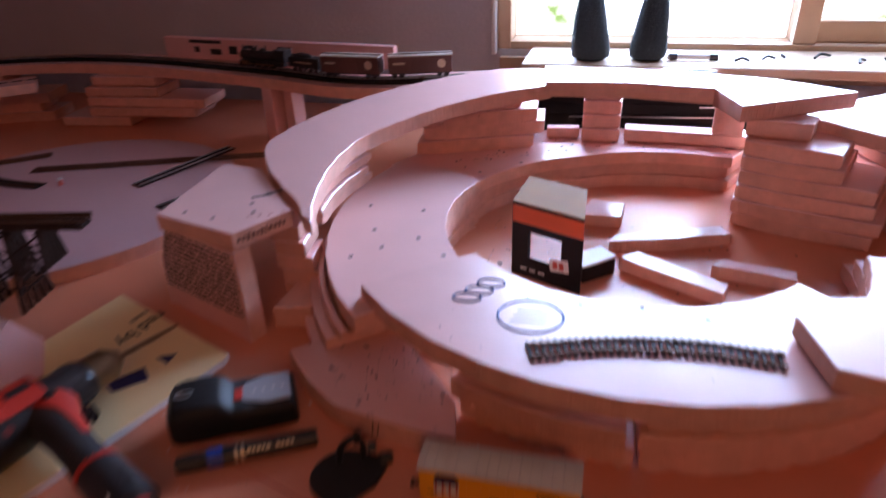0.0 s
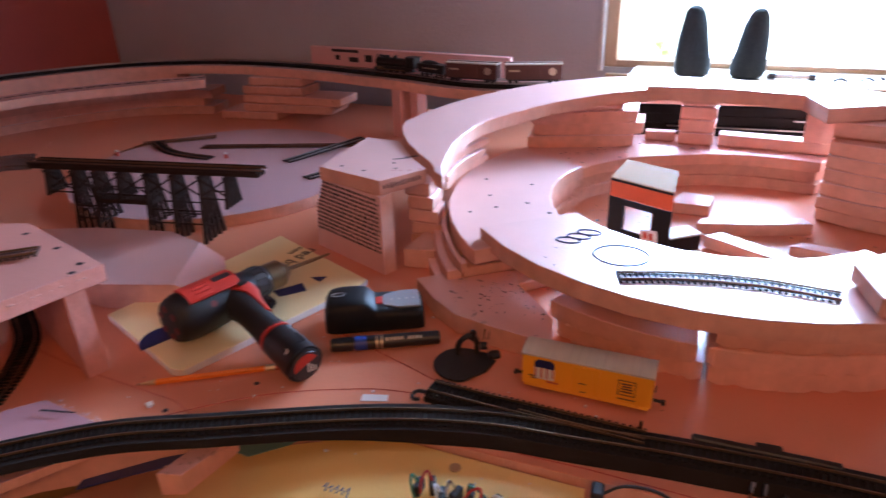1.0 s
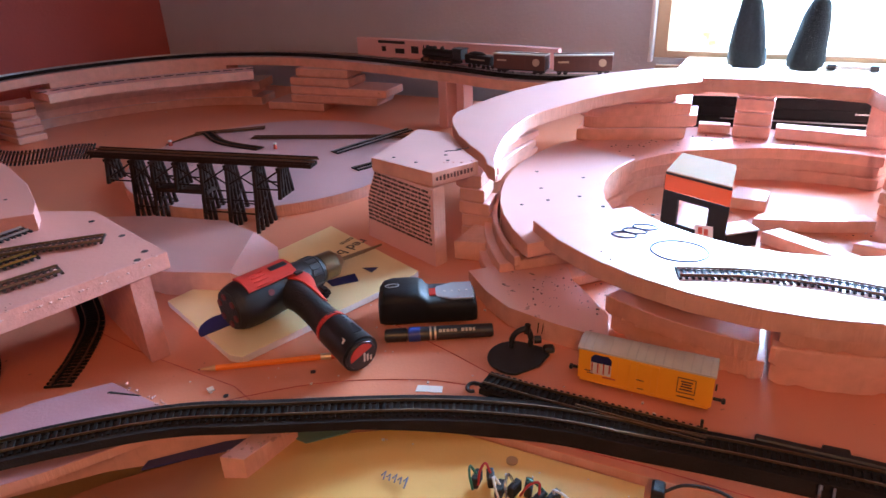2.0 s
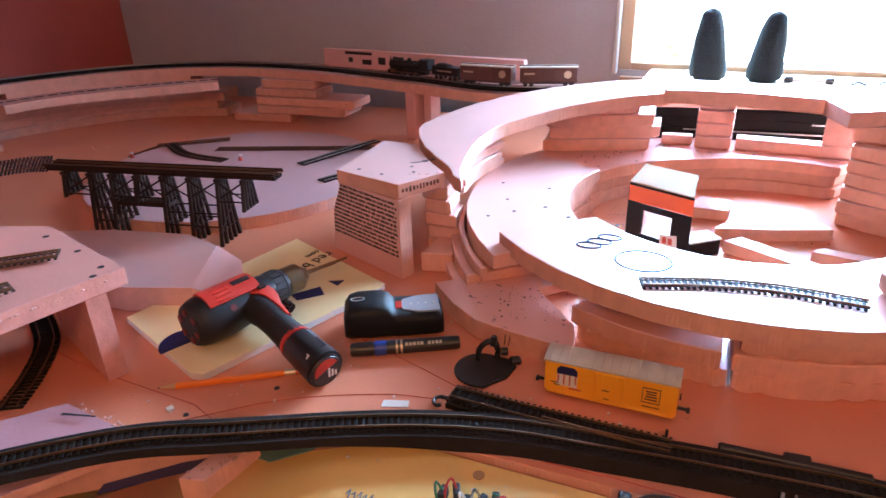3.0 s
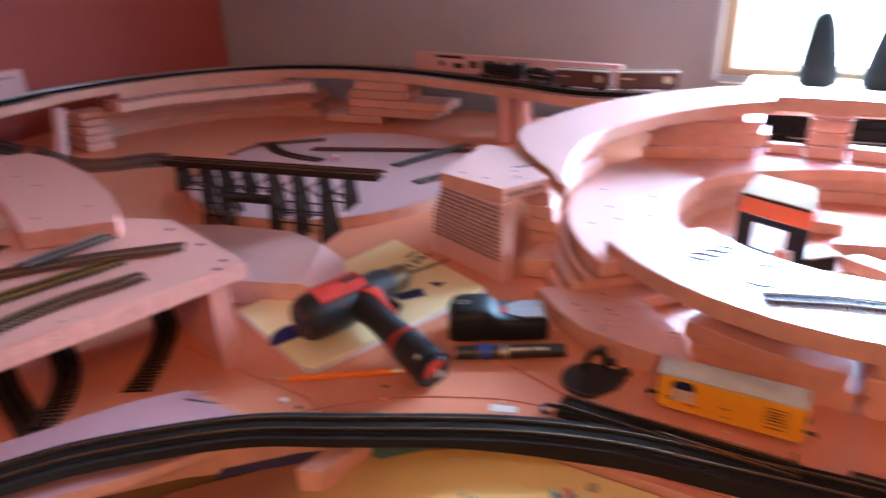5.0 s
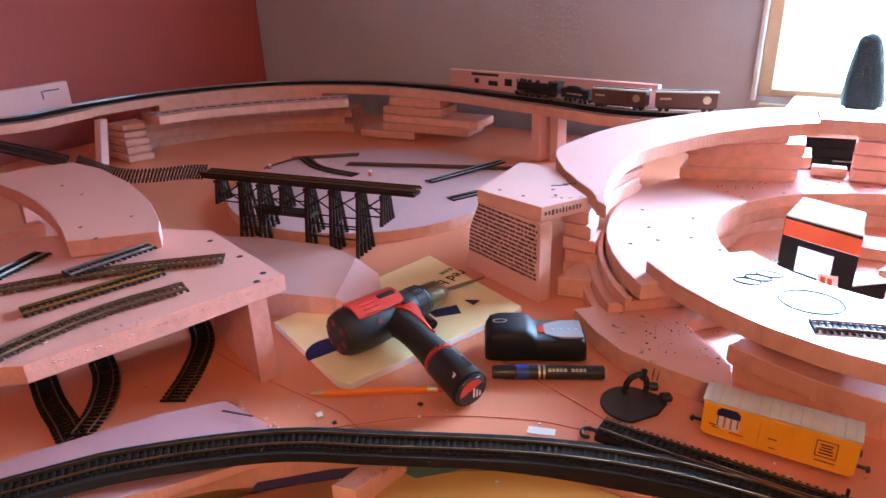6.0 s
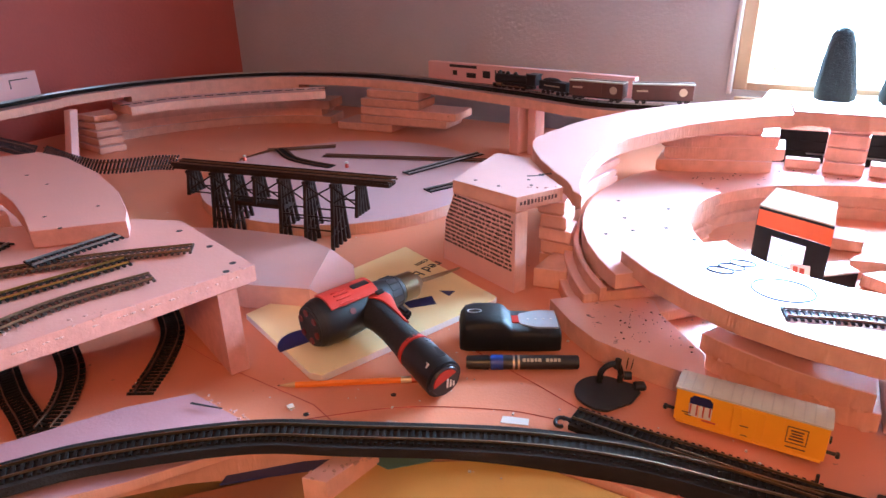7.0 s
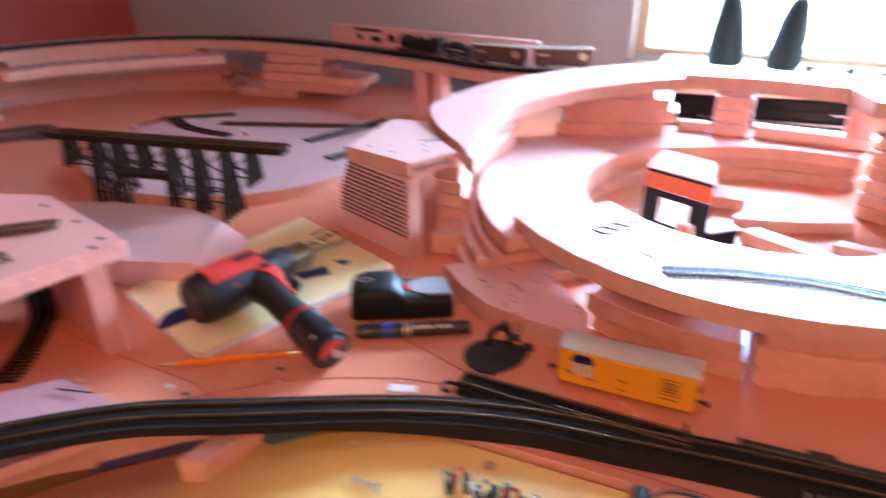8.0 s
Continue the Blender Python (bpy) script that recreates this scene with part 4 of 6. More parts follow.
wires = thing("wire_bundle", "bundle of coloured wire ends in dark connectors", "wiring")
for i in range(7):
    x, y = -0.102 + 0.0125 * i, 0.412 + 0.006 * math.sin(i * 2.1)
    z = sheet_z(x, y) + 0.001
    part("connector", boxm((0.007, 0.016, 0.013), (x, y, z + 0.0065), 0.0012, None, Matrix.Rotation(rn2.uniform(-0.5, 0.5), 4, "Z")), rubber, wires)
    m = (green_wire, red_wire, white_wire, steel)[i % 4]
    a = rn2.uniform(0, 6)
    part("wire", tube(spline([(x, y, z + 0.012), (x + 0.006 * math.cos(a), y + 0.005 * math.sin(a), z + 0.022), (x + 0.011 * math.cos(a + 1), y + 0.010 * math.sin(a + 1), z + 0.018), (x + 0.018 * math.cos(a + 1.4), y + 0.014 * math.sin(a + 1.4), z + 0.006)], 5), 0.0013, 6), m, wires)
cable = thing("power_cable", "thin black cable with a small plug", "cable")
part("lead", tube(spline([(0.066, 0.448, 0.004), (0.085, 0.455, 0.012), (0.115, 0.455, 0.013), (0.155, 0.445, 0.006), (0.21, 0.462, 0.010), (0.225, 0.485, 0.012)], 6), 0.0016, 6), rubber, cable)
part("plug", boxm((0.012, 0.018, 0.012), (0.062, 0.446, 0.0065), 0.002), rubber, cable)

# foam pieces carrying the roadbed
pw = thing("foam_wedge", "pale pink foam slab under the curve of the roadbed", "foam wedge", group="foam pieces")
part("slab", prism([(-0.452, 0.386), (-0.549, 0.400), (-0.60, 0.345), (-0.676, 0.233), (-0.80, 0.02), (-0.70, -0.06), (-0.590, 0.170), (-0.504, 0.265), (-0.434, 0.357)], 0.0003, lambda x, y: 0.0168 - 0.0068 * max(0.0, min(1.0, (x + 0.60) / 0.18)), 0.001), [foam_mauve, foam_cut], pw)
part("edge_crack", prism([(-0.535, 0.38), (-0.495, 0.388), (-0.495, 0.3895), (-0.535, 0.383)], 0.0172, 0.0179, 0), [ink, ink], pw)
bk = part("foam_block", prism([(-0.362, 0.355), (-0.336, 0.360), (-0.315, 0.425), (-0.343, 0.422)], -0.075, -0.002, 0.0012), [foam_pale, foam_cut])
tagged(bk, "upright pink foam block propping the roadbed", "foam block", group="foam pieces")
pb = part("foam_scrap", prism([(-0.192, 0.462), (-0.150, 0.468), (-0.152, 0.478), (-0.190, 0.474)], 0.0002, 0.004, 0.0005), F2)
tagged(pb, "thin pink foam shim under the roadbed", "foam scrap", group="foam scraps")
pb = part("foam_scrap", prism([(-0.325, 0.456), (-0.27, 0.466), (-0.272, 0.470), (-0.325, 0.462)], 0.0002, 0.005, 0.0005), [foam_cut, foam_cut])
tagged(pb, "thin brown foam shim beside the track", "foam scrap", group="foam scraps")
tp = part("tape_piece", prism([(-0.211, 0.514), (-0.181, 0.522), (-0.184, 0.533), (-0.213, 0.526)], 0.0002, 0.0008, 0), [white, white])
tagged(tp, "small piece of white tape on the foam", "tape")

# lines on the board
def board_line(pts, mat, label):
    t = part("marker_line", tube([(x, y, 0.0002) for x, y in pts], 0.0007, 4), mat)
    return tagged(t, label, "marker line", group="marker lines")


board_line([(v.x, v.y) for v in spline([(-0.45, 0.40, 0), (-0.33, 0.49, 0), (-0.22, 0.535, 0), (-0.16, 0.545, 0)], 6)], red_ink, "faint red marker curve on the board")
board_line([(v.x, v.y) for v in spline([(-0.30, 0.64, 0), (-0.20, 0.60, 0), (-0.10, 0.56, 0), (-0.02, 0.555, 0)], 6)], red_ink, "faint red marker line past the stud finder")
board_line([(-0.545, 0.470), (-0.42, 0.455), (-0.34, 0.42)], red_paint, "dark seam between foam sheets")
board_line([(-0.70, 0.50), (-0.60, 0.478), (-0.545, 0.470)], red_paint, "dark seam under the foam leg")
bm = bmesh.new()
for i in range(150):
    a, b = rn2.uniform(-0.5, 0.1), rn2.uniform(0.42, 0.82)
    if i % 3 == 0:
        a, b = rn2.uniform(-1.6, -0.5), rn2.uniform(0.7, 1.6)
    zz = 0.0243 if (a + 0.86) ** 2 + (b - 1.185) ** 2 < 0.325 ** 2 else 0.0003
    s = rn2.choice((0.0006, 0.0008, 0.001, 0.0016))
    boxm((s * 2, s * 1.4, s), (a, b, zz + s / 2), 0, bm, Matrix.Rotation(rn2.uniform(0, 3), 4, "Z"))
tagged(part("foam_crumbs", bm, white_edge), "tiny white foam crumbs scattered over the board", "crumbs", kind="stuff")
for x, y in ((-0.418, 0.437), (-0.345, 0.51)):
    h = part("nail_hole", cyl((x, y, -0.0004), (x, y, 0.0004), 0.0035, seg=10), ink)
    tagged(h, "dark hole pushed into the foam board", "hole", group="foam holes")
chip = thing("foam_chip", "little white foam chip on the board", "foam scrap")
part("chip", prism([(-0.447, 0.438), (-0.440, 0.434), (-0.436, 0.440), (-0.443, 0.445)], 0.0002, 0.003, 0.0004), [white_edge, white_edge], chip)

# ---- printed cream foam sheet, drill, pencil ----
yb = thing("foam_board", "cream foam sheet with navy printing, lying flat", "foam board", group="foam boards")
YP = [(-0.537, 0.886), (-0.318, 0.772), (-0.318, 0.760), (-0.437, 0.495), (-0.455, 0.494), (-0.630, 0.578)]
part("sheet", prism(YP, 0.0003, 0.0115, 0.001), [cream, white_edge], yb)
bm = bmesh.new()
prism([(v.x, v.y) for v in arc((-0.502, 0.548), 0.036, 60, 245, 12)], 0.0113, 0.0119, 0, bm, 0)
part("navy_shape", bm, navy, yb)
part("navy_shape", prism([(-0.438, 0.700), (-0.408, 0.735), (-0.390, 0.715), (-0.420, 0.688)], 0.0113, 0.0119, 0, None, 0), navy, yb)
part("navy_shape", prism([(-0.405, 0.755), (-0.382, 0.764), (-0.384, 0.745)], 0.0113, 0.0119, 0, None, 0), navy, yb)


def words(text, size, m, mat, parent, name="printed_words", depth=0.0003):
    cu = bpy.data.curves.new(name, "FONT")
    cu.body, cu.size, cu.extrude, cu.resolution_u = text, size, depth, 2
    cu.align_x, cu.align_y = "CENTER", "CENTER"
    tmp = new(name, cu)
    me = bpy.data.meshes.new_from_object(tmp.evaluated_get(bpy.context.evaluated_depsgraph_get()))
    bpy.data.objects.remove(tmp)
    me.materials.append(mat)
    ob = new(name, me)
    ob.parent = parent
    ob.matrix_local = m
    return ob


words("red by", 0.030, pose(-0.459, 0.812, 0.0118, 0, 0, 255), ink, yb)
words("com", 0.017, pose(-0.477, 0.836, 0.0118, 0, 0, 255), ink, yb)

AX = Vector((0.36, 0.93, 0)).normalized()
DM = Matrix.Translation((-0.478, 0.544, 0.0470)) @ Matrix.Rotation(math.atan2(AX.y, AX.x), 4, "Z")
dr = thing("cordless_drill", "red and black cordless drill lying on its side", "drill", DM)
# local: x along the spindle, y to the far side, handle towards -y
def turned(profile, seg=32):
    bm = bmesh.new()
    rs = [[bm.verts.new((x, r * math.cos(2 * math.pi * k / seg), r * math.sin(2 * math.pi * k / seg))) for k in range(seg)] for x, r in profile]
    for a, b in zip(rs, rs[1:]):
        for k in range(seg):
            bm.faces.new((a[k], a[(k + 1) % seg], b[(k + 1) % seg], b[k])).smooth = True
    bm.faces.new(rs[0])
    bm.faces.new(rs[-1][::-1])
    return bm


part("motor_housing", turned([(-0.006, 0.025), (-0.002, 0.0295), (0.006, 0.0325), (0.022, 0.0335), (0.045, 0.0330), (0.072, 0.0310), (0.090, 0.0280)]), black, dr)
dark_red = material("dark_red_plastic", (0.16, 0.015, 0.012), 0.5, vary=0.1, grain=0.1)
end_cap = part("end_cap", cyl((-0.009, 0, 0), (0.002, 0, 0), 0.0265, 0.0315, 28, None, 0.002), rubber, dr)
for k in range(6):
    a = k * math.pi / 3 + 0.3
    part("screw", cyl((-0.0105, 0.019 * math.cos(a), 0.019 * math.sin(a)), (-0.0085, 0.019 * math.cos(a), 0.019 * math.sin(a)), 0.0048, seg=12), dark_red, end_cap, "red screw boss")
for x, a in ((0.040, 152), (0.070, 190)):
    c, s_ = math.cos(radians(a)), math.sin(radians(a))
    part("screw", cyl((x, 0.0310 * c, 0.0310 * s_), (x, 0.0338 * c, 0.0338 * s_), 0.0044, seg=12), dark_red, dr, "dark red screw")
part("top_panel", prism([(v.y, v.z) for v in [Vector((0, 0.0342 * math.cos(radians(a)), 0.0342 * math.sin(radians(a)))) * 1.04 for a in range(62, 135, 6)]] + [(v.y, v.z) for v in [Vector((0, 0.0342 * math.cos(radians(a)), 0.0342 * math.sin(radians(a)))) * 0.90 for a in range(134, 61, -6)]], 0.012, 0.086, 0.0006, None, 0), drill_red, dr, "glossy red top panel").matrix_local = Matrix(((0, 0, 1, 0), (1, 0, 0, 0), (0, 1, 0, 0), (0, 0, 0, 1)))
for i in range(4):
    part("vent_rib", boxm((0.022, 0.0022, 0.002), (0.036, 0.0362 * math.cos(radians(96 + 11 * i)), 0.0362 * math.sin(radians(96 + 11 * i))), 0.0005, None, Matrix.Rotation(radians(6 + 11 * i), 4, "X")), drill_red, dr)
part("name_plate", boxm((0.026, 0.009, 0.0016), (0.068, -0.006, 0.0354), 0.0004, None, Matrix.Rotation(radians(8), 4, "X")), gunmetal, dr)
bm = cyl((0.088, 0, 0), (0.112, 0, 0), 0.0262, 0.0235, 28)
part("gear_case", bm, gunmetal, dr)
clutch_grey = material("dark_grey_plastic", (0.055, 0.055, 0.06), 0.4)
clutch = part("clutch_ring", cyl((0.112, 0, 0), (0.130, 0, 0), 0.0240, 0.0232, 30, None, 0.001), clutch_grey, dr, "grey clutch ring")
for k in range(15):
    a = k * 2 * math.pi / 15
    part("clutch_rib", boxm((0.014, 0.002, 0.002), (0.121, 0.0238 * math.cos(a), 0.0238 * math.sin(a)), 0.0004, None, Matrix.Rotation(a + math.pi / 2, 4, "X")), gunmetal, clutch)
part("collar", cyl((0.130, 0, 0), (0.137, 0, 0), 0.0235, 0.0205, 24), black, dr)
chuck = part("chuck", cyl((0.137, 0, 0), (0.163, 0, 0), 0.0205, 0.0198, 24, None, 0.0012), chuck_metal, dr, "bronze keyless chuck")
part("chuck_nose", cyl((0.163, 0, 0), (0.176, 0, 0), 0.0185, 0.009, 24), chuck_metal, chuck)
bm = cyl((0.174, 0, 0), (0.225, 0, -0.004), 0.0030, 0.0030, 8)
cyl((0.225, 0, -0.004), (0.258, 0, -0.006), 0.0028, 0.0016, 8, bm)
part("drill_bit", bm, chuck_metal, chuck)
# handle
hp = [(0.080, -0.012, -0.001), (0.075, -0.048, -0.0045), (0.0675, -0.092, -0.0100), (0.0635, -0.122, -0.0138)]
HRX = [0.032, 0.030, 0.0265, 0.0235, 0.0213, 0.0200, 0.0193, 0.0190, 0.0190, 0.0193, 0.0200, 0.0210, 0.0218]
HRZ = [0.023, 0.023, 0.0225, 0.0215, 0.0205, 0.020, 0.0196, 0.0196, 0.020, 0.0205, 0.0212, 0.022, 0.023]
bm = bmesh.new()
rings = []
for i, (p, rx, rz) in enumerate(zip(spline(hp, 4), HRX, HRZ)):
    d = Vector((-0.19, -0.98, -0.08)).normalized()
    u = Vector((0.98, -0.19, 0)).normalized()
    w = u.cross(d)
    rings.append([bm.verts.new(p + u * rx * math.cos(2 * math.pi * k / 18) + w * rz * math.sin(2 * math.pi * k / 18)) for k in range(18)])
for a, b in zip(rings, rings[1:]):
    for k in range(18):
        bm.faces.new((a[k], a[(k + 1) % 18], b[(k + 1) % 18], b[k]))
bm.faces.new(rings[0])
bm.faces.new(rings[-1][::-1])
part("handle", bm, rubber, dr, "black rubber grip", smooth=True)
HD = (Vector(hp[-1]) - Vector(hp[-2])).normalized()
h0 = Vector(hp[-1])
part("grip_band", cyl(h0 - HD * 0.004, h0 + HD * 0.001, 0.0224, 0.0227, 28), drill_red, dr, "red band above the battery")
battery = part("battery", cyl(h0 + HD * 0.001, h0 + HD * 0.064, 0.0225, 0.0245, 28, None, 0.003), black, dr)
part("battery_badge", cyl(h0 + HD * 0.0632, h0 + HD * 0.0650, 0.0200, 0.0188, 28), gunmetal, battery, "grey oval badge")
bm = bmesh.new()
e0 = h0 + HD * 0.0651
q = HD.to_track_quat("Z", "X").to_matrix().to_4x4()
prism([(0.0165 * math.cos(radians(a)), 0.0165 * math.sin(radians(a))) for a in range(-60, 120, 15)], 0, 0.0008, 0, bm, 0)
bmesh.ops.transform(bm, matrix=Matrix.Translation(e0) @ q, verts=bm.verts)
part("badge_print", bm, drill_red, battery)
for j in range(3):
    bm = boxm((0.013 - 0.003 * j, 0.0022, 0.0008), (-0.004 - 0.002 * j, -0.003 - 0.0045 * j, 0.0005), 0)
    bmesh.ops.transform(bm, matrix=Matrix.Translation(e0) @ q, verts=bm.verts)
    part("badge_bar", bm, white, battery)
part("battery_label", boxm((0.010, 0.022, 0.001), h0 + HD * 0.040 + Vector((0.006, -0.002, 0.0226)), 0.0003, None, Matrix.Rotation(-0.2, 4, "Z")), gunmetal, battery)
part("battery_label", boxm((0.006, 0.010, 0.001), h0 + HD * 0.044 + Vector((-0.0155, -0.002, 0.0172)), 0.0003, None, Matrix.Rotation(-0.2, 4, "Z") @ Matrix.Rotation(-0.8, 4, "Y")), white, battery)
for i in range(3):
    c = h0 + HD * (0.014 + 0.007 * i) + Vector((0.0135, 0.004, 0.0190))
    part("battery_rib", boxm((0.012, 0.0018, 0.0015), c, 0.0004, None, Matrix.Rotation(-0.2, 4, "Z") @ Matrix.Rotation(0.6, 4, "Y")), gunmetal, battery)
bm = bmesh.new()
du, dw = Vector((0.98, -0.19, 0)).normalized(), None
dd = Vector((-0.19, -0.98, -0.08)).normalized()
dw = du.cross(dd)
inner, outer = [], []
for p, rx, rz, a0, a1 in zip(spline(hp, 4), HRX, HRZ, (-118, -110, -92, -78, -70, -64, -60, -60), (10, 10, 4, -8, -16, -20, -24, -34)):
    ang = [radians(a0 + (a1 - a0) * k / 6) for k in range(7)]
    inner.append([bm.verts.new(p + du * rx * 0.95 * math.cos(a) + dw * rz * 0.95 * math.sin(a)) for a in ang])
    outer.append([bm.verts.new(p + du * (rx + 0.0018) * math.cos(a) + dw * (rz + 0.0018) * math.sin(a)) for a in ang])
for i in range(7):
    for k in range(6):
        bm.faces.new((outer[i][k], outer[i][k + 1], outer[i + 1][k + 1], outer[i + 1][k])).smooth = True
    for k in (0, 6):
        bm.faces.new((inner[i][k], outer[i][k], outer[i + 1][k], inner[i + 1][k]))
for i in (0, 7):
    for k in range(6):
        bm.faces.new((inner[i][k], outer[i][k], outer[i][k + 1], inner[i][k + 1]))
part("side_panel", bm, drill_red, dr, "red panel hugging the grip")
part("trigger", boxm((0.013, 0.024, 0.014), (0.102, -0.056, -0.001), 0.004, None, Matrix.Rotation(-0.2, 4, "Z"), 2), black, dr)
part("direction_switch", boxm((0.012, 0.008, 0.004), (0.086, -0.026, 0.0250), 0.0012), black, dr)

PT, PE = Vector((-0.481, 0.464, 0.0038)), Vector((-0.340, 0.541, 0.0038))
pdv = (PE - PT).normalized()
pen = thing("pencil", "orange wooden pencil with bare sharpened tip", "pencil")
part("barrel", cyl(PT + pdv * 0.022, PT + pdv * 0.172, 0.0040, seg=6), orange_wood, pen)
part("bare_wood", cyl(PT + pdv * 0.003, PT + pdv * 0.022, 0.0008, 0.0038, 12), pencil_wood, pen)
part("lead_tip", cyl(PT, PT + pdv * 0.003, 0.0002, 0.0009, 8), ink, pen)
part("ferrule", cyl(PT + pdv * 0.150, PT + pdv * 0.163, 0.0042, seg=14), ferrule_mat, pen, "pale metal ferrule")
part("eraser", cyl(PT + pdv * 0.163, PT + pdv * 0.174, 0.0040, seg=12), red_ink, pen)

# ---- stud finder, marker, clamp base ----
SM = Matrix.Translation((-0.3155, 0.634, 0)) @ Matrix.Rotation(math.atan2(0.056, 0.120), 4, "Z")
sf = thing("stud_finder", "black electronic stud finder with a silver panel", "stud finder", SM)
bm = bmesh.new()
rings = []
for x, hw, h in ((0.0, 0.016, 0.030), (0.002, 0.021, 0.040), (0.008, 0.0255, 0.0475), (0.020, 0.027, 0.0505), (0.040, 0.027, 0.0505), (0.053, 0.0265, 0.0495), (0.060, 0.026, 0.0465), (0.065, 0.0255, 0.0400), (0.070, 0.0265, 0.0372), (0.100, 0.0270, 0.0360), (0.124, 0.0268, 0.0345), (0.130, 0.0250, 0.0320), (0.132, 0.0220, 0.0280)):
    row = []
    for k in range(28):
        a = 2 * math.pi * k / 28
        c, s_ = math.cos(a), math.sin(a)
        row.append(bm.verts.new((x, 0.014 + 1.18 * hw * math.copysign(abs(c) ** 0.5, c), 0.0004 + h / 2 * (1 + math.copysign(abs(s_) ** 0.5, s_)))))
    rings.append(row)
for p, q in zip(rings, rings[1:]):
    for k in range(28):
        bm.faces.new((p[k], p[(k + 1) % 28], q[(k + 1) % 28], q[k]))
bm.faces.new(rings[0][::-1])
bm.faces.new(rings[-1])
part("body", bm, material("satin_black_plastic", (0.012, 0.012, 0.013), 0.5, vary=0.15, grain=0.15, sheen=0.3), sf)
bm = bmesh.new()
prism([(0.128, -0.002), (0.128, 0.042), (0.100, 0.042), (0.080, 0.034), (0.073, 0.020), (0.080, 0.006), (0.100, -0.002)], 0.0340, 0.0376, 0.0008, bm, 0)
panel = part("display_panel", bm, silver, sf, "silver-blue display panel")
panel.matrix_local = Matrix.Translation((0, -0.007, 0))
for i in range(4):
    part("indicator", cyl((0.090 + 0.010 * i, 0.018, 0.0370), (0.090 + 0.010 * i, 0.018, 0.0382), 0.0017, seg=10), white, panel)
part("badge", boxm((0.009, 0.018, 0.0016), (0.0735, 0.011, 0.0380), 0.0003), drill_red, sf, "small red badge")
bm = bmesh.new()
tube([(0.020 + 0.009 * math.cos(k * math.pi / 10), 0.012 + 0.0045 * math.sin(k * math.pi / 10), 0.0507) for k in range(21)], 0.0007, 5, bm)
part("emblem", bm, silver, sf)

MA, MB = Vector((-0.289, 0.596, 0.0093)), Vector((-0.161, 0.653, 0.0093))
md = (MB - MA).normalized()
mk = thing("marker_pen", "black paint marker with a blue band", "marker")
part("barrel", cyl(MA + md * 0.030, MB, 0.0092, 0.0088, 24, None, 0.0012), black, mk)
part("cap", cyl(MA, MA + md * 0.0295, 0.0085, 0.0094, 24, None, 0.0015), black, mk)
part("blue_band", cyl(MA + md * 0.031, MA + md * 0.046, 0.0095, seg=24), material("blue_band", (0.02, 0.06, 0.35), 0.4), mk, "blue colour band")
for s in (0.058, 0.064):
    part("stripe", cyl(MA + md * s, MA + md * (s + 0.0025), 0.00935, seg=24), ferrule_mat, mk)
mn = Vector((-md.y, md.x, 0))
bm = bmesh.new()
for i, w in enumerate((0.004, 0.003, 0.004, 0.003, 0.004, 0, 0.004, 0.003, 0.004, 0.003)):
    if w:
        boxm((w, 0.004, 0.0008), MA + md * (0.072 + 0.0048 * i) - mn * 0.006 + Vector((0, 0, 0.0070)), 0, bm, Matrix.Rotation(math.atan2(md.y, md.x), 4, "Z") @ Matrix.Rotation(0.72, 4, "X"))
part("brand_bars", bm, ferrule_mat, mk)

cb = thing("plastic_stand", "flat black plastic base with an upright loop", "stand")
bm = prism([(v.x, v.y) for v in arc((-0.119, 0.610), 0.034, 85, 290, 20)] + [(-0.086, 0.603), (-0.080, 0.628), (-0.092, 0.640)], 0.0003, 0.0055, 0.0015, None, 0)
part("base_plate", bm, black, cb)
part("loop", tube(spline([(-0.129, 0.628, 0.004), (-0.128, 0.628, 0.018), (-0.122, 0.630, 0.028), (-0.112, 0.635, 0.031), (-0.107, 0.638, 0.020), (-0.107, 0.638, 0.004)], 5), 0.0036, 8), black, cb)
part("pin", cyl((-0.111, 0.634, 0.026), (-0.110, 0.635, 0.038), 0.0042, 0.0036, 10), black, cb)
part("knob", cyl((-0.103, 0.640, 0.014), (-0.095, 0.643, 0.014), 0.005, seg=12), black, cb)
part("foot", boxm((0.014, 0.012, 0.008), (-0.083, 0.634, 0.0085), 0.002, None, Matrix.Rotation(0.4, 4, "Z")), black, cb)

# ---- yellow boxcar ----
def wheelset(t, x, w=0.0125, mat=None, z=0.0052):
    part("axle", cyl((x, -w, z), (x, w, z), 0.0012, seg=8), gunmetal, t)
    for y in (-0.0085, 0.0085):
        part("wheel", cyl((x, y - 0.0012, z), (x, y + 0.0012, z), 0.0052, seg=16), mat or black, t)


CD = Vector((0.106 + 0.040, 0.578 - 0.589, 0))
BM = Matrix.Translation((-0.040, 0.589, 0.0002)) @ Matrix.Rotation(math.atan2(CD.y, CD.x), 4, "Z")
bc = thing("boxcar", "yellow model boxcar with weathered silver roof", "model railcar", BM)
part("body", boxm((0.144, 0.0335, 0.036), (0.0725, 0.0175, 0.0255), 0.0008), car_yellow, bc)
bm = bmesh.new()
rp = [(-0.0005, 0.0433), (-0.0005, 0.0452), (0.0085, 0.0478), (0.0175, 0.0486), (0.0265, 0.0478), (0.0355, 0.0452), (0.0355, 0.0433)]
a = [bm.verts.new((-0.0005, y, z)) for y, z in rp]
b = [bm.verts.new((0.1455, y, z)) for y, z in rp]
bm.faces.new(a)
bm.faces.new(b[::-1])
for i in range(len(rp)):
    bm.faces.new((a[i], b[i], b[(i + 1) % len(rp)], a[(i + 1) % len(rp)]))
car_roof = part("roof", bm, roof_silver, bc, "weathered silver roof")
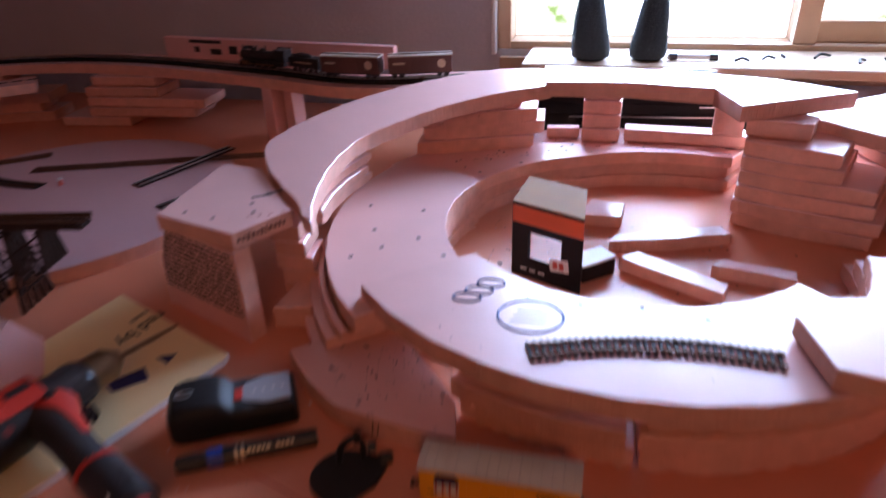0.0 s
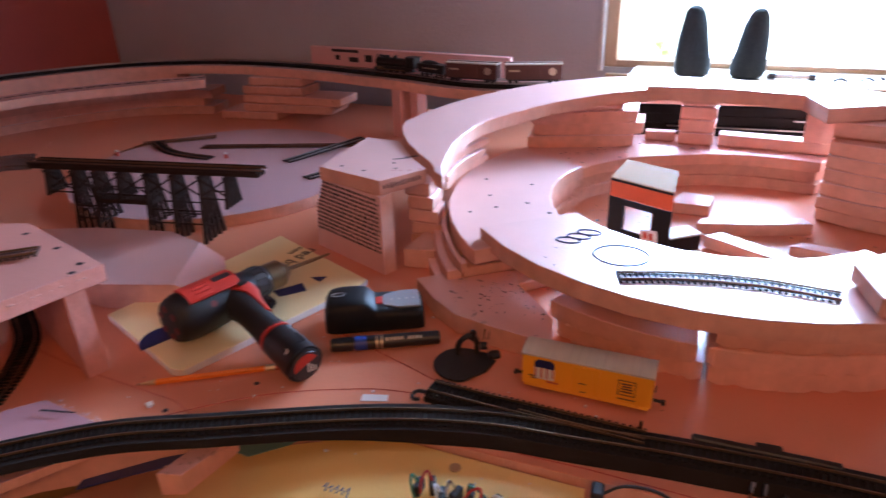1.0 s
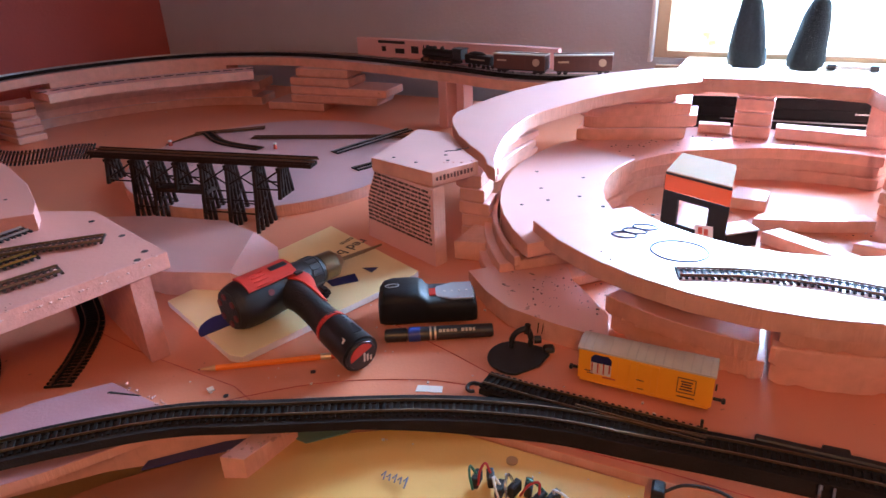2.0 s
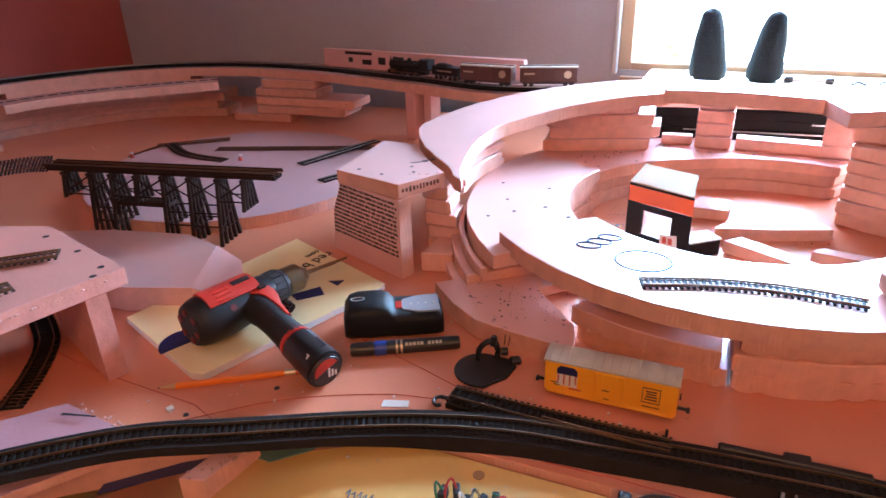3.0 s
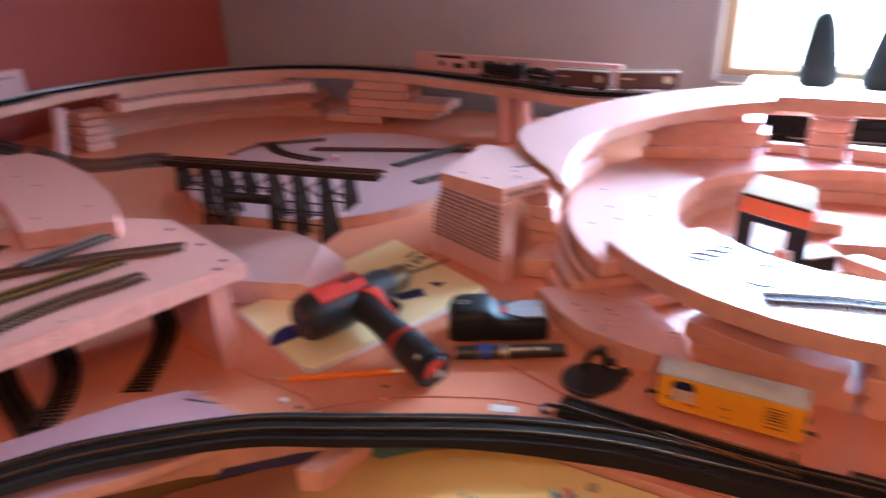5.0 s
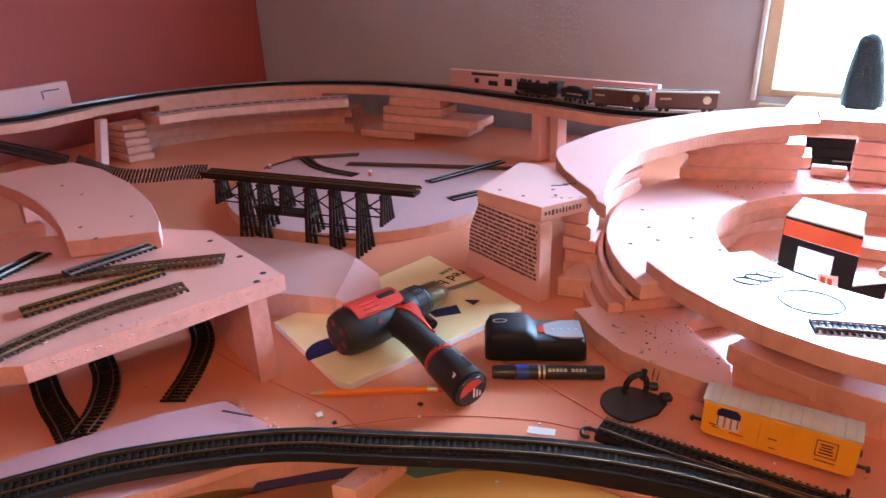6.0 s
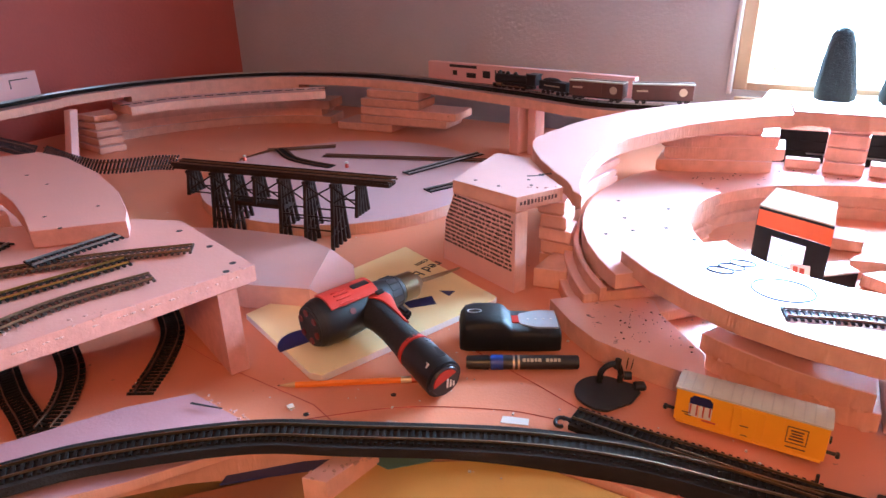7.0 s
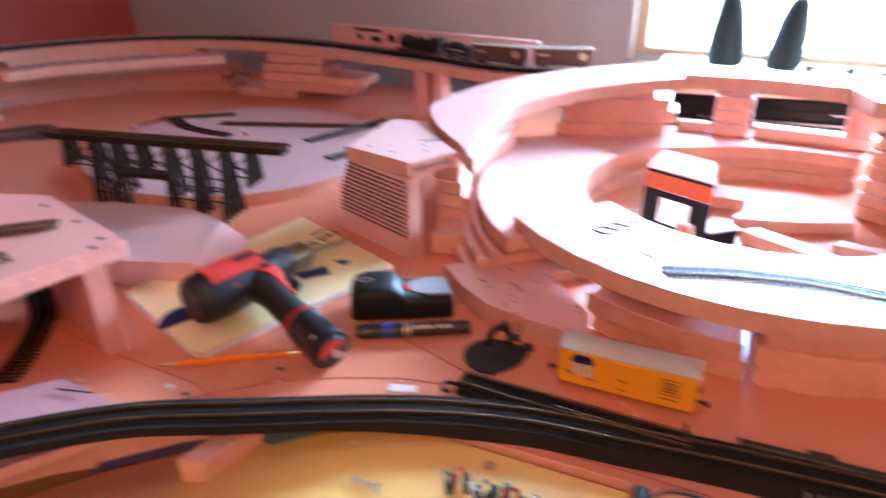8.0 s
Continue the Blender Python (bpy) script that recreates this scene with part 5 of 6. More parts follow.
for i in range(15):
    bm = bmesh.new()
    ra = [[bm.verts.new((0.006 + 0.0095 * i + dx, y, z + dz)) for y, z in rp[1:-1]] for dx, dz in ((-0.0009, -0.0003), (-0.0004, 0.0004), (0.0004, 0.0004), (0.0009, -0.0003))]
    for a, b in zip(ra, ra[1:]):
        for j in range(4):
            bm.faces.new((a[j], b[j], b[j + 1], a[j + 1]))
    part("roof_rib", bm, roof_silver, car_roof)
part("sill_step", boxm((0.139, 0.034, 0.003), (0.0725, 0.0175, 0.0065), 0.0004), car_yellow, bc)
part("door", boxm((0.030, 0.0012, 0.032), (0.073, -0.0002, 0.0255), 0.0003), car_yellow, bc, "plug door panel")
for x in (0.058, 0.0655, 0.0805, 0.088):
    part("door_bar", boxm((0.0009, 0.0012, 0.032), (x, -0.0010, 0.0255), 0.0002), car_yellow, bc)
for x in (0.025, 0.045, 0.105, 0.125):
    part("side_seam", boxm((0.0006, 0.0006, 0.034), (x, 0.0005, 0.0255), 0), car_yellow, bc)
bm = prism([(0.0, 0.0), (0.018, 0.0), (0.018, 0.0045), (0.015, 0.0075), (0.003, 0.0075), (0.0, 0.0045)], 0, 0.0004, 0, None, 0)
part("shield_ground", boxm((0.0230, 0.0004, 0.0150), (0.0264, 0.0006, 0.0240), 0), white, bc)
part("shield", bm, navy, bc, "dark blue shield top").matrix_local = pose(0.0150, 0.0005, 0.0305, 90, 0, 0) @ Matrix.Diagonal((1.28, 1.28, 1, 1))
for i in range(7):
    part("shield_stripe", boxm((0.0017, 0.0005, 0.0135 - 0.0012 * abs(i - 3)), (0.0166 + 0.00325 * i, 0.0003, 0.0236 + 0.0005 * abs(i - 3)), 0), red_ink if i % 2 == 0 else white, bc)
bm = bmesh.new()
for x0, x1, z0, z1 in ((0.108, 0.127, 0.0180, 0.0188), (0.108, 0.127, 0.0348, 0.0356), (0.108, 0.1088, 0.0180, 0.0356), (0.1262, 0.127, 0.0180, 0.0356)):
    boxm((x1 - x0, 0.0006, z1 - z0), ((x0 + x1) / 2, 0.0003, (z0 + z1) / 2), 0, bm)
part("sign_border", bm, freight_brown, bc)
for z, w in ((0.0315, 0.012), (0.0285, 0.010), (0.0255, 0.012), (0.0222, 0.013)):
    part("sign_bar", boxm((w, 0.0006, 0.0014), (0.1175, 0.0003, z), 0), freight_brown, bc)
part("lettering_bar", boxm((0.014, 0.0006, 0.0016), (0.036, 0.0003, 0.0145), 0), red_ink, bc)
for x, w, z in ((0.013, 0.009, 0.019), (0.015, 0.007, 0.0165), (0.07, 0.008, 0.022), (0.071, 0.006, 0.012), (0.118, 0.018, 0.0135)):
    part("lettering_bar", boxm((w, 0.0006, 0.0010), (x, -0.0009 if 0.058 < x < 0.088 else 0.0003, z), 0), freight_brown, bc)
for x in (0.020, 0.125):
    part("truck_frame", boxm((0.026, 0.027, 0.005), (x, 0.0175, 0.006), 0.001), black, bc)
part("underframe", boxm((0.12, 0.010, 0.004), (0.0725, 0.0175, 0.005), 0.0005), black, bc)
for x in (0.0125, 0.0275, 0.1175, 0.1325):
    for y in (0.009, 0.026):
        part("wheel", cyl((x, y - 0.0012, 0.0052), (x, y + 0.0012, 0.0052), 0.0052, seg=14), black, bc)
for x, s in ((-0.002, -1), (0.147, 1)):
    part("coupler", boxm((0.010, 0.003, 0.003), (x + 0.003 * s, 0.0175, 0.0085), 0.0006), black, bc)
    part("coupler_knuckle", boxm((0.004, 0.006, 0.005), (x + 0.009 * s, 0.0165, 0.0085), 0.001), black, bc)
bc.scale = (1, 1, 1.1)
part("brake_wheel", cyl((0.1458, 0.010, 0.027), (0.1475, 0.010, 0.027), 0.0035, seg=12), black, bc)

# ---- track pieces lying about ----
rt = [p + Vector((0, 0, 0.1022)) for p in spline([(0.054, 0.699, 0), (0.13, 0.717, 0), (0.21, 0.722, 0), (0.293, 0.711, 0)], 6)]
track("curved_track", rt, "short curved black track on the front ring", rail_brown, tie_black)
track("curved_track", spline([(-0.630, 0.505, 0.1425), (-0.718, 0.433, 0.1425), (-0.800, 0.342, 0.1425), (-0.835, 0.286, 0.1425)], 6), "brown-tied track piece lying on the foam platform", rail_brass, tie_brown)
track("curved_track", spline([(-0.610, 0.423, 0.1425), (-0.647, 0.342, 0.1425), (-0.661, 0.260, 0.1425), (-0.661, 0.207, 0.1425)], 6), "brown-tied curved track piece on the foam platform", rail_brass, tie_brown)
track("straight_track", line(*[(-0.674, 0.443, 0.1425), (-0.729, 0.300, 0.1425)], 4), "brass-railed track piece on the foam platform", rail_yellow, tie_black)
track("straight_track", line(*[(-0.743, 0.487, 0.1485), (-0.763, 0.380, 0.1485)], 4), "bright-railed track piece on the foam platform", rail_steel, tie_black)
track("straight_track", line(*[(-0.876, 0.418, 0.1425), (-0.855, 0.334, 0.1425)], 4), "bright-railed track piece lying on the foam platform", rail_steel, tie_black)
cv = spline([(-0.625, 0.385, 0.0003), (-0.654, 0.442, 0.0003), (-0.702, 0.507, 0.0003), (-0.775, 0.560, 0.0003)], 6)
track("curved_track", cv, "black curved track piece standing under the platform", rail_brown, tie_black, tie_len=0.032)
for pts in ([(-0.672, 0.283, 0.0004), (-0.715, 0.300, 0.0004), (-0.765, 0.318, 0.0004), (-0.838, 0.352, 0.0004), (-0.93, 0.40, 0.0004)], [(-0.668, 0.290, 0.0030), (-0.692, 0.332, 0.0030), (-0.742, 0.380, 0.0030), (-0.815, 0.420, 0.0030)]):
    track("curved_track", spline(pts, 6), "black curved track piece on the board", rail_brown, tie_black, tie_len=0.032)
track("straight_track", line((-0.83, 0.20, 0.0004), (-0.735, 0.215, 0.0004), 2), "short dark track piece on the board", rail_brown, tie_black)
D = 0.0243
track("straight_track", line((-1.247, 1.246, 0.0004), (-1.185, 1.290, 0.02), 2) + line((-1.185, 1.290, D), (-1.034, 1.392, D), 3), "rusty brown track piece on the disc", rail_brown, tie_brown)
track("curved_track", spline([(-1.150, 1.300, D + 0.005), (-1.08, 1.255, D), (-1.01, 1.232, D), (-0.93, 1.222, D)], 6), "dark curved track piece on the disc", rail_brown, tie_black)
track("straight_track", line((-1.007, 1.302, D), (-0.54, 1.424, D), 4), "long rusty track strip on the disc", rail_brown, tie_brown)
track("straight_track", line((-0.731, 1.241, D), (-0.629, 1.44, D + 0.008), 4), "short track piece with bright rails on the disc", rail_steel, tie_black)
track("straight_track", line((-0.625, 1.145, D), (-0.585, 1.215, D), 3), "short bright track piece near the pillar", rail_steel, tie_black)
for x, y in ((-1.175, 1.19), (-0.893, 1.235)):
    pn_ = thing("push_pin", "small red and white push pin in the disc", "push pin", group="push pins")
    part("pin_head", cyl((x, y, D), (x, y, D + 0.010), 0.0048, 0.0036, 12), red_ink, pn_)
    part("pin_cap", cyl((x, y, D + 0.010), (x, y, D + 0.014), 0.0040, 0.0046, 12), white, pn_)

# ---- trestle ----
TA, TB = Vector((-1.008, 0.833, 0)), Vector((-0.555, 0.884, 0))
td = (TB - TA).normalized()
TM = Matrix.Translation(TA) @ Matrix.Rotation(math.atan2(td.y, td.x), 4, "Z")
TLEN, TZ = (TB - TA).length, 0.132
tr = thing("trestle_bridge", "dark brown model timber trestle with many bents", "model bridge", TM)
for y in (-0.011, -0.004, 0.004, 0.011):
    part("stringer", boxm((TLEN, 0.0045, 0.007), (TLEN / 2, y, TZ - 0.0065), 0.0005), trestle_brown, tr)
tie_me = box_mesh((0.0036, 0.034, 0.0028), trestle_brown)
for i in range(int(TLEN / 0.0075)):
    piece("tie", tie_me, Matrix.Translation((0.004 + i * 0.0075, 0, TZ - 0.0016)), tr)
for y in (-0.0165, 0.0165):
    part("guard_timber", boxm((TLEN, 0.003, 0.0035), (TLEN / 2, y, TZ + 0.0012), 0.0004), trestle_brown, tr)
for y in (-0.0083, 0.0083):
    part("rail", boxm((TLEN + 0.012, 0.0012, 0.0028), (TLEN / 2, y, TZ + 0.0014), 0), rail_brown, tr)
bents = [(0.036, 0.075), (0.090, 0.0245), (0.134, 0.0245), (0.184, 0.070), (0.238, 0.0245), (0.290, 0.0245), (0.345, 0.0245), (0.394, 0.066)]
for x, foot in bents:
    h = TZ - 0.010 - foot
    spread = 0.013 + 0.19 * h
    part("bent_cap", boxm((0.006, 0.040, 0.005), (x, 0, TZ - 0.0125), 0.0005), trestle_brown, tr)
    for s in (-1, -0.5, 0, 0.5, 1):
        w = TM @ Vector((x, s * spread, 0))
        rest = 0.0243 if (w.x + 0.86) ** 2 + (w.y - 1.185) ** 2 < 0.326 ** 2 else 0.0004
        f = foot if foot > 0.05 else rest
        part("post", cyl((x, s * spread, f), (x, s * 0.014, TZ - 0.014), 0.0038, 0.0034, 6), trestle_brown, tr)
    n = max(1, round(h / 0.04))
    for j in range(n):
        za, zb = foot + h * j / n + 0.003, foot + h * (j + 1) / n - 0.006
        wa = 0.013 + (spread - 0.013) * (1 - (za - foot) / h)
        wb = 0.013 + (spread - 0.013) * (1 - (zb - foot) / h)
        part("cross_brace", cyl((x + 0.002, -wa, za), (x + 0.002, wb, zb), 0.0016, seg=5), trestle_brown, tr)
        part("cross_brace", cyl((x - 0.002, wa, za), (x - 0.002, -wb, zb), 0.0016, seg=5), trestle_brown, tr)
        part("sash_brace", boxm((0.0025, 2 * wa + 0.004, 0.0025), (x, 0, za), 0.0003), trestle_brown, tr)
for (xa, fa), (xb, fb) in zip(bents, bents[1:]):
    zl = max(fa, fb)
    for s in (-1, 1):
        if zl < 0.05:
            part("girt", boxm((xb - xa, 0.0022, 0.0026), ((xa + xb) / 2, s * 0.020, 0.058), 0.0003), trestle_brown, tr)
            part("girt", boxm((xb - xa, 0.0022, 0.0026), ((xa + xb) / 2, s * 0.023, 0.034), 0.0003), trestle_brown, tr)
        else:
            part("girt", boxm((xb - xa, 0.0022, 0.0026), ((xa + xb) / 2, s * 0.019, 0.082), 0.0003), trestle_brown, tr)
    if zl > 0.02:
        part("bay_brace", cyl((xa, -0.017, 0.085), (xb, -0.015, TZ - 0.016), 0.0016, seg=5), trestle_brown, tr)
        part("bay_brace", cyl((xb, -0.017, 0.085), (xa, -0.015, TZ - 0.016), 0.0016, seg=5), trestle_brown, tr)
part("walkway_beam", boxm((0.11, 0.03, 0.008), (0.186, 0, 0.066), 0.0008), trestle_brown, tr)
ct = spline([(-1.012, 0.834, 0.130), (-1.075, 0.838, 0.122), (-1.150, 0.830, 0.110), (-1.225, 0.815, 0.104), (-1.300, 0.817, 0.106), (-1.42, 0.835, 0.112)], 8)
banked_track("flex_track", ct, 50, "black bendy track leaning as it leads off the trestle", rail_brown, tie_black)
banked_track("flex_track", spline([(-1.859, 0.874, 0.1100), (-1.683, 0.856, 0.1100), (-1.578, 0.847, 0.1100), (-1.441, 0.828, 0.1100)], 8), -50, "black bendy track leaning behind the curved platform", rail_brown, tie_black)

# ---- open display box inside the ring ----
OB = Matrix.Translation((0.016, 1.026, 0.0003)) @ Matrix.Rotation(math.atan2(-0.055, 0.100), 4, "Z")
db = thing("display_box", "black and orange cardboard box with a window cut-out", "box", OB)
W_, H_, T_ = 0.112, 0.104, 0.0016
bm = bmesh.new()
for x0, x1, z0, z1 in ((0, 0.026, 0.0, 0.078), (0.080, W_, 0.0, 0.078), (0.026, 0.080, 0.0, 0.030), (0.026, 0.080, 0.068, 0.078)):
    boxm((x1 - x0, T_, z1 - z0), ((x0 + x1) / 2, 0, (z0 + z1) / 2), 0, bm)
part("front_panel", bm, box_black, db)
part("header_band", boxm((W_, T_, 0.0255), (W_ / 2, 0, 0.0912), 0), box_orange, db, "orange header band")
part("header_edge", boxm((W_, T_, 0.0035), (W_ / 2, -0.0004, 0.1040), 0), box_black, db)
part("side_panel", boxm((T_, 0.05, 0.10), (-0.0009, 0.0258, 0.05), 0), box_black, db)
part("top_flap", prism([(0, -0.001), (W_, -0.001), (W_ - 0.028, 0.060), (-0.010, 0.060)], lambda x, y: 0.1062 + 0.20 * y, lambda x, y: 0.1078 + 0.20 * y, 0), [card_tan, card_tan], db, "bare tan cardboard flap")
db.scale = (1, 1, 1.1)
part("label", boxm((0.030, 0.0008, 0.018), (0.078, -0.0014, 0.032), 0.0002, None, Matrix.Rotation(-0.15, 4, "Y")), white, db)
for x in (0.072, 0.082):
    part("label_print", boxm((0.007, 0.0008, 0.010), (x, -0.0020, 0.032), 0, None, Matrix.Rotation(-0.15, 4, "Y")), red_ink, db)
for x in (0.02, 0.035, 0.05):
    part("print_bar", boxm((0.010, 0.0006, 0.003), (x, -0.0010, 0.012), 0), white, db)
tray = thing("small_tray", "small open carton with a pale lid beside the box", "carton", Matrix.Translation((0.118, 1.000, 0.0003)) @ Matrix.Rotation(0.62, 4, "Z"))
part("carton", boxm((0.058, 0.036, 0.026), (0.030, 0.018, 0.013), 0.001), box_black, tray)
part("lid", boxm((0.060, 0.038, 0.003), (0.030, 0.018, 0.0285), 0.0006), white, tray)

# ---- train on the raised line ----
cum = [0.0]
TOP = [p + Vector((0, 0, 0.0107)) for p in DECKLINE]
for a_, b_ in zip(TOP, TOP[1:]):
    cum.append(cum[-1] + (b_ - a_).length)


def on_line(s):
    i = max(j for j in range(len(cum)) if cum[j] <= s)
    i = min(i, len(TOP) - 2)
    k = (s - cum[i]) / (cum[i + 1] - cum[i])
    p = TOP[i].lerp(TOP[i + 1], k)
    d = TOP[i + 1] - TOP[i]
    return Matrix.Translation(p) @ Matrix.Rotation(math.atan2(d.y, d.x), 4, "Z")


s0 = min(range(len(TOP)), key=lambda i: abs(TOP[i].x + 0.665) + (0 if TOP[i].y > 1.4 else 9))
S = cum[s0]
lo = thing("steam_locomotive", "black model steam locomotive with bronze running gear", "model locomotive", on_line(S + 0.085))
part("boiler", cyl((-0.070, 0, 0.026), (0.035, 0, 0.026), 0.0115, 0.0125, 18), loco_black, lo)
part("smokebox_front", cyl((-0.074, 0, 0.026), (-0.070, 0, 0.026), 0.0085, 0.0112, 18), loco_black, lo)
part("chimney", cyl((-0.060, 0, 0.036), (-0.060, 0, 0.045), 0.0035, 0.0042, 12), loco_black, lo)
for x in (-0.035, -0.008):
    part("dome", ellipsoid(0.007, 0.006, 0.007, Matrix.Translation((x, 0, 0.038)), None, 12, 8), loco_black, lo)
part("cab", boxm((0.028, 0.030, 0.026), (0.052, 0, 0.029), 0.001), loco_black, lo)
part("cab_roof", boxm((0.034, 0.033, 0.003), (0.053, 0, 0.0432), 0.0012), loco_black, lo)
part("running_board", boxm((0.11, 0.031, 0.002), (-0.012, 0, 0.0165), 0.0004), loco_black, lo)
part("frame", boxm((0.12, 0.014, 0.008), (-0.005, 0, 0.009), 0.0008), loco_black, lo)
for x in (-0.040, -0.018, 0.004, 0.026):
    for y in (-0.0095, 0.0095):
        part("driver_wheel", cyl((x, y - 0.0013, 0.0090), (x, y + 0.0013, 0.0090), 0.0090, seg=18), loco_black, lo)
for x in (-0.066, -0.055):
    for y in (-0.0095, 0.0095):
        part("pilot_wheel", cyl((x, y - 0.0012, 0.0048), (x, y + 0.0012, 0.0048), 0.0048, seg=14), loco_black, lo)
for y in (-0.0125, 0.0125):
    part("side_rod", boxm((0.075, 0.0012, 0.0025), (-0.008, y, 0.0085), 0.0003), chuck_metal, lo, "bronze side rod")
    part("cylinder", cyl((-0.062, y, 0.011), (-0.045, y, 0.011), 0.0052, seg=12), chuck_metal, lo, "bronze cylinder")
part("cowcatcher", prism([(-0.088, 0.0), (-0.074, -0.013), (-0.074, 0.013)], 0.0015, 0.010, 0.0005, None, 0), loco_black, lo)
tn = thing("locomotive_tender", "black model coal tender behind the locomotive", "model tender", on_line(S + 0.210))
part("tank", boxm((0.088, 0.029, 0.022), (0, 0, 0.0225), 0.0015), loco_black, tn)
part("coal_load", ellipsoid(0.030, 0.012, 0.008, Matrix.Translation((-0.012, 0, 0.033)), None, 14, 8), rubber, tn)
part("lettering_bar", boxm((0.05, 0.0006, 0.003), (0, -0.0148, 0.023), 0), ferrule_mat, tn)
for x in (-0.032, -0.016, 0.016, 0.032):
    wheelset(tn, x)


def freight(s, label, tint):
    t = thing("freight_car", label, "model railcar", on_line(s), group="freight cars")
    part("body", boxm((0.135, 0.033, 0.034), (0, 0, 0.0275), 0.0008), tint, t)
    part("roof", boxm((0.138, 0.036, 0.003), (0, 0, 0.0460), 0.0012), roof_silver if tint is freight_brown else loco_black, t)
    part("roof_walk", boxm((0.138, 0.007, 0.0015), (0, 0, 0.0485), 0.0003), tint, t)
    part("door", boxm((0.034, 0.001, 0.030), (0.0, -0.0170, 0.027), 0.0003), tint, t)
    part("emblem", cyl((0.045, -0.0172, 0.029), (0.045, -0.0164, 0.029), 0.009, seg=16), ferrule_mat, t)
    part("lettering_bar", boxm((0.025, 0.0008, 0.004), (-0.045, -0.0168, 0.031), 0), ferrule_mat, t)
    part("underframe", boxm((0.125, 0.012, 0.005), (0, 0, 0.0085), 0.0005), black, t)
    for x in (-0.055, -0.040, 0.040, 0.055):
        wheelset(t, x)
    return t


freight(S + 0.335, "brown model freight car with pale emblem", freight_brown)
freight(S + 0.485, "dark brown model freight car behind another", freight_brown)

# ---- window sill things ----
SILL = WZ0 + 0.0072


def bristle_tree(x, y, h, r, lean, label):
    m = WALL @ pose(x, y, SILL)
    t = thing("bristle_tree", label, "model tree", m, group="model trees")
    part("base", cyl((0, 0, 0), (0, 0, 0.006), r * 0.75, r * 0.7, 16), tree_dark, t)
    prof = [(0.004, 0.96), (0.10, 1.0), (0.30, 0.94), (0.55, 0.82), (0.75, 0.69), (0.90, 0.54), (0.965, 0.40), (1.0, 0.12)]
    bm = bmesh.new()
    rg = random.Random(int(x * 100))
    rows_ = []
    for f, k in prof:
        rows_.append([bm.verts.new((lean * f + r * k * math.cos(2 * math.pi * j / 26) * rg.uniform(0.95, 1.03), r * k * math.sin(2 * math.pi * j / 26) * rg.uniform(0.95, 1.03), 0.006 + f * h)) for j in range(26)])
    for a_, b_ in zip(rows_, rows_[1:]):
        for j in range(26):
            bm.faces.new((a_[j], a_[(j + 1) % 26], b_[(j + 1) % 26], b_[j]))
    bm.faces.new(rows_[-1])
    bm.faces.new(rows_[0][::-1])
    part("crown", bm, tree_dark, t)
    bm = bmesh.new()
    for i in range(900):
        f = rg.random() ** 0.8
        k = np.interp(f, [q_[0] for q_ in prof], [q_[1] for q_ in prof])
        a_ = rg.uniform(0, 6.283)
        p = Vector((lean * f + r * k * 0.93 * math.cos(a_), r * k * 0.93 * math.sin(a_), 0.006 + f * h))
        d = Vector((math.cos(a_), math.sin(a_), rg.uniform(-0.2, 0.7))).normalized() * r * 0.16
        e = Vector((-math.sin(a_), math.cos(a_), 0)) * 0.0011
        v = [bm.verts.new(q_) for q_ in (p - e, p + e, p + d)]
        bm.faces.new(v)
    br = part("bristles", bm, tree_dark, t)
    tagged(br, kind="stuff")
    return t


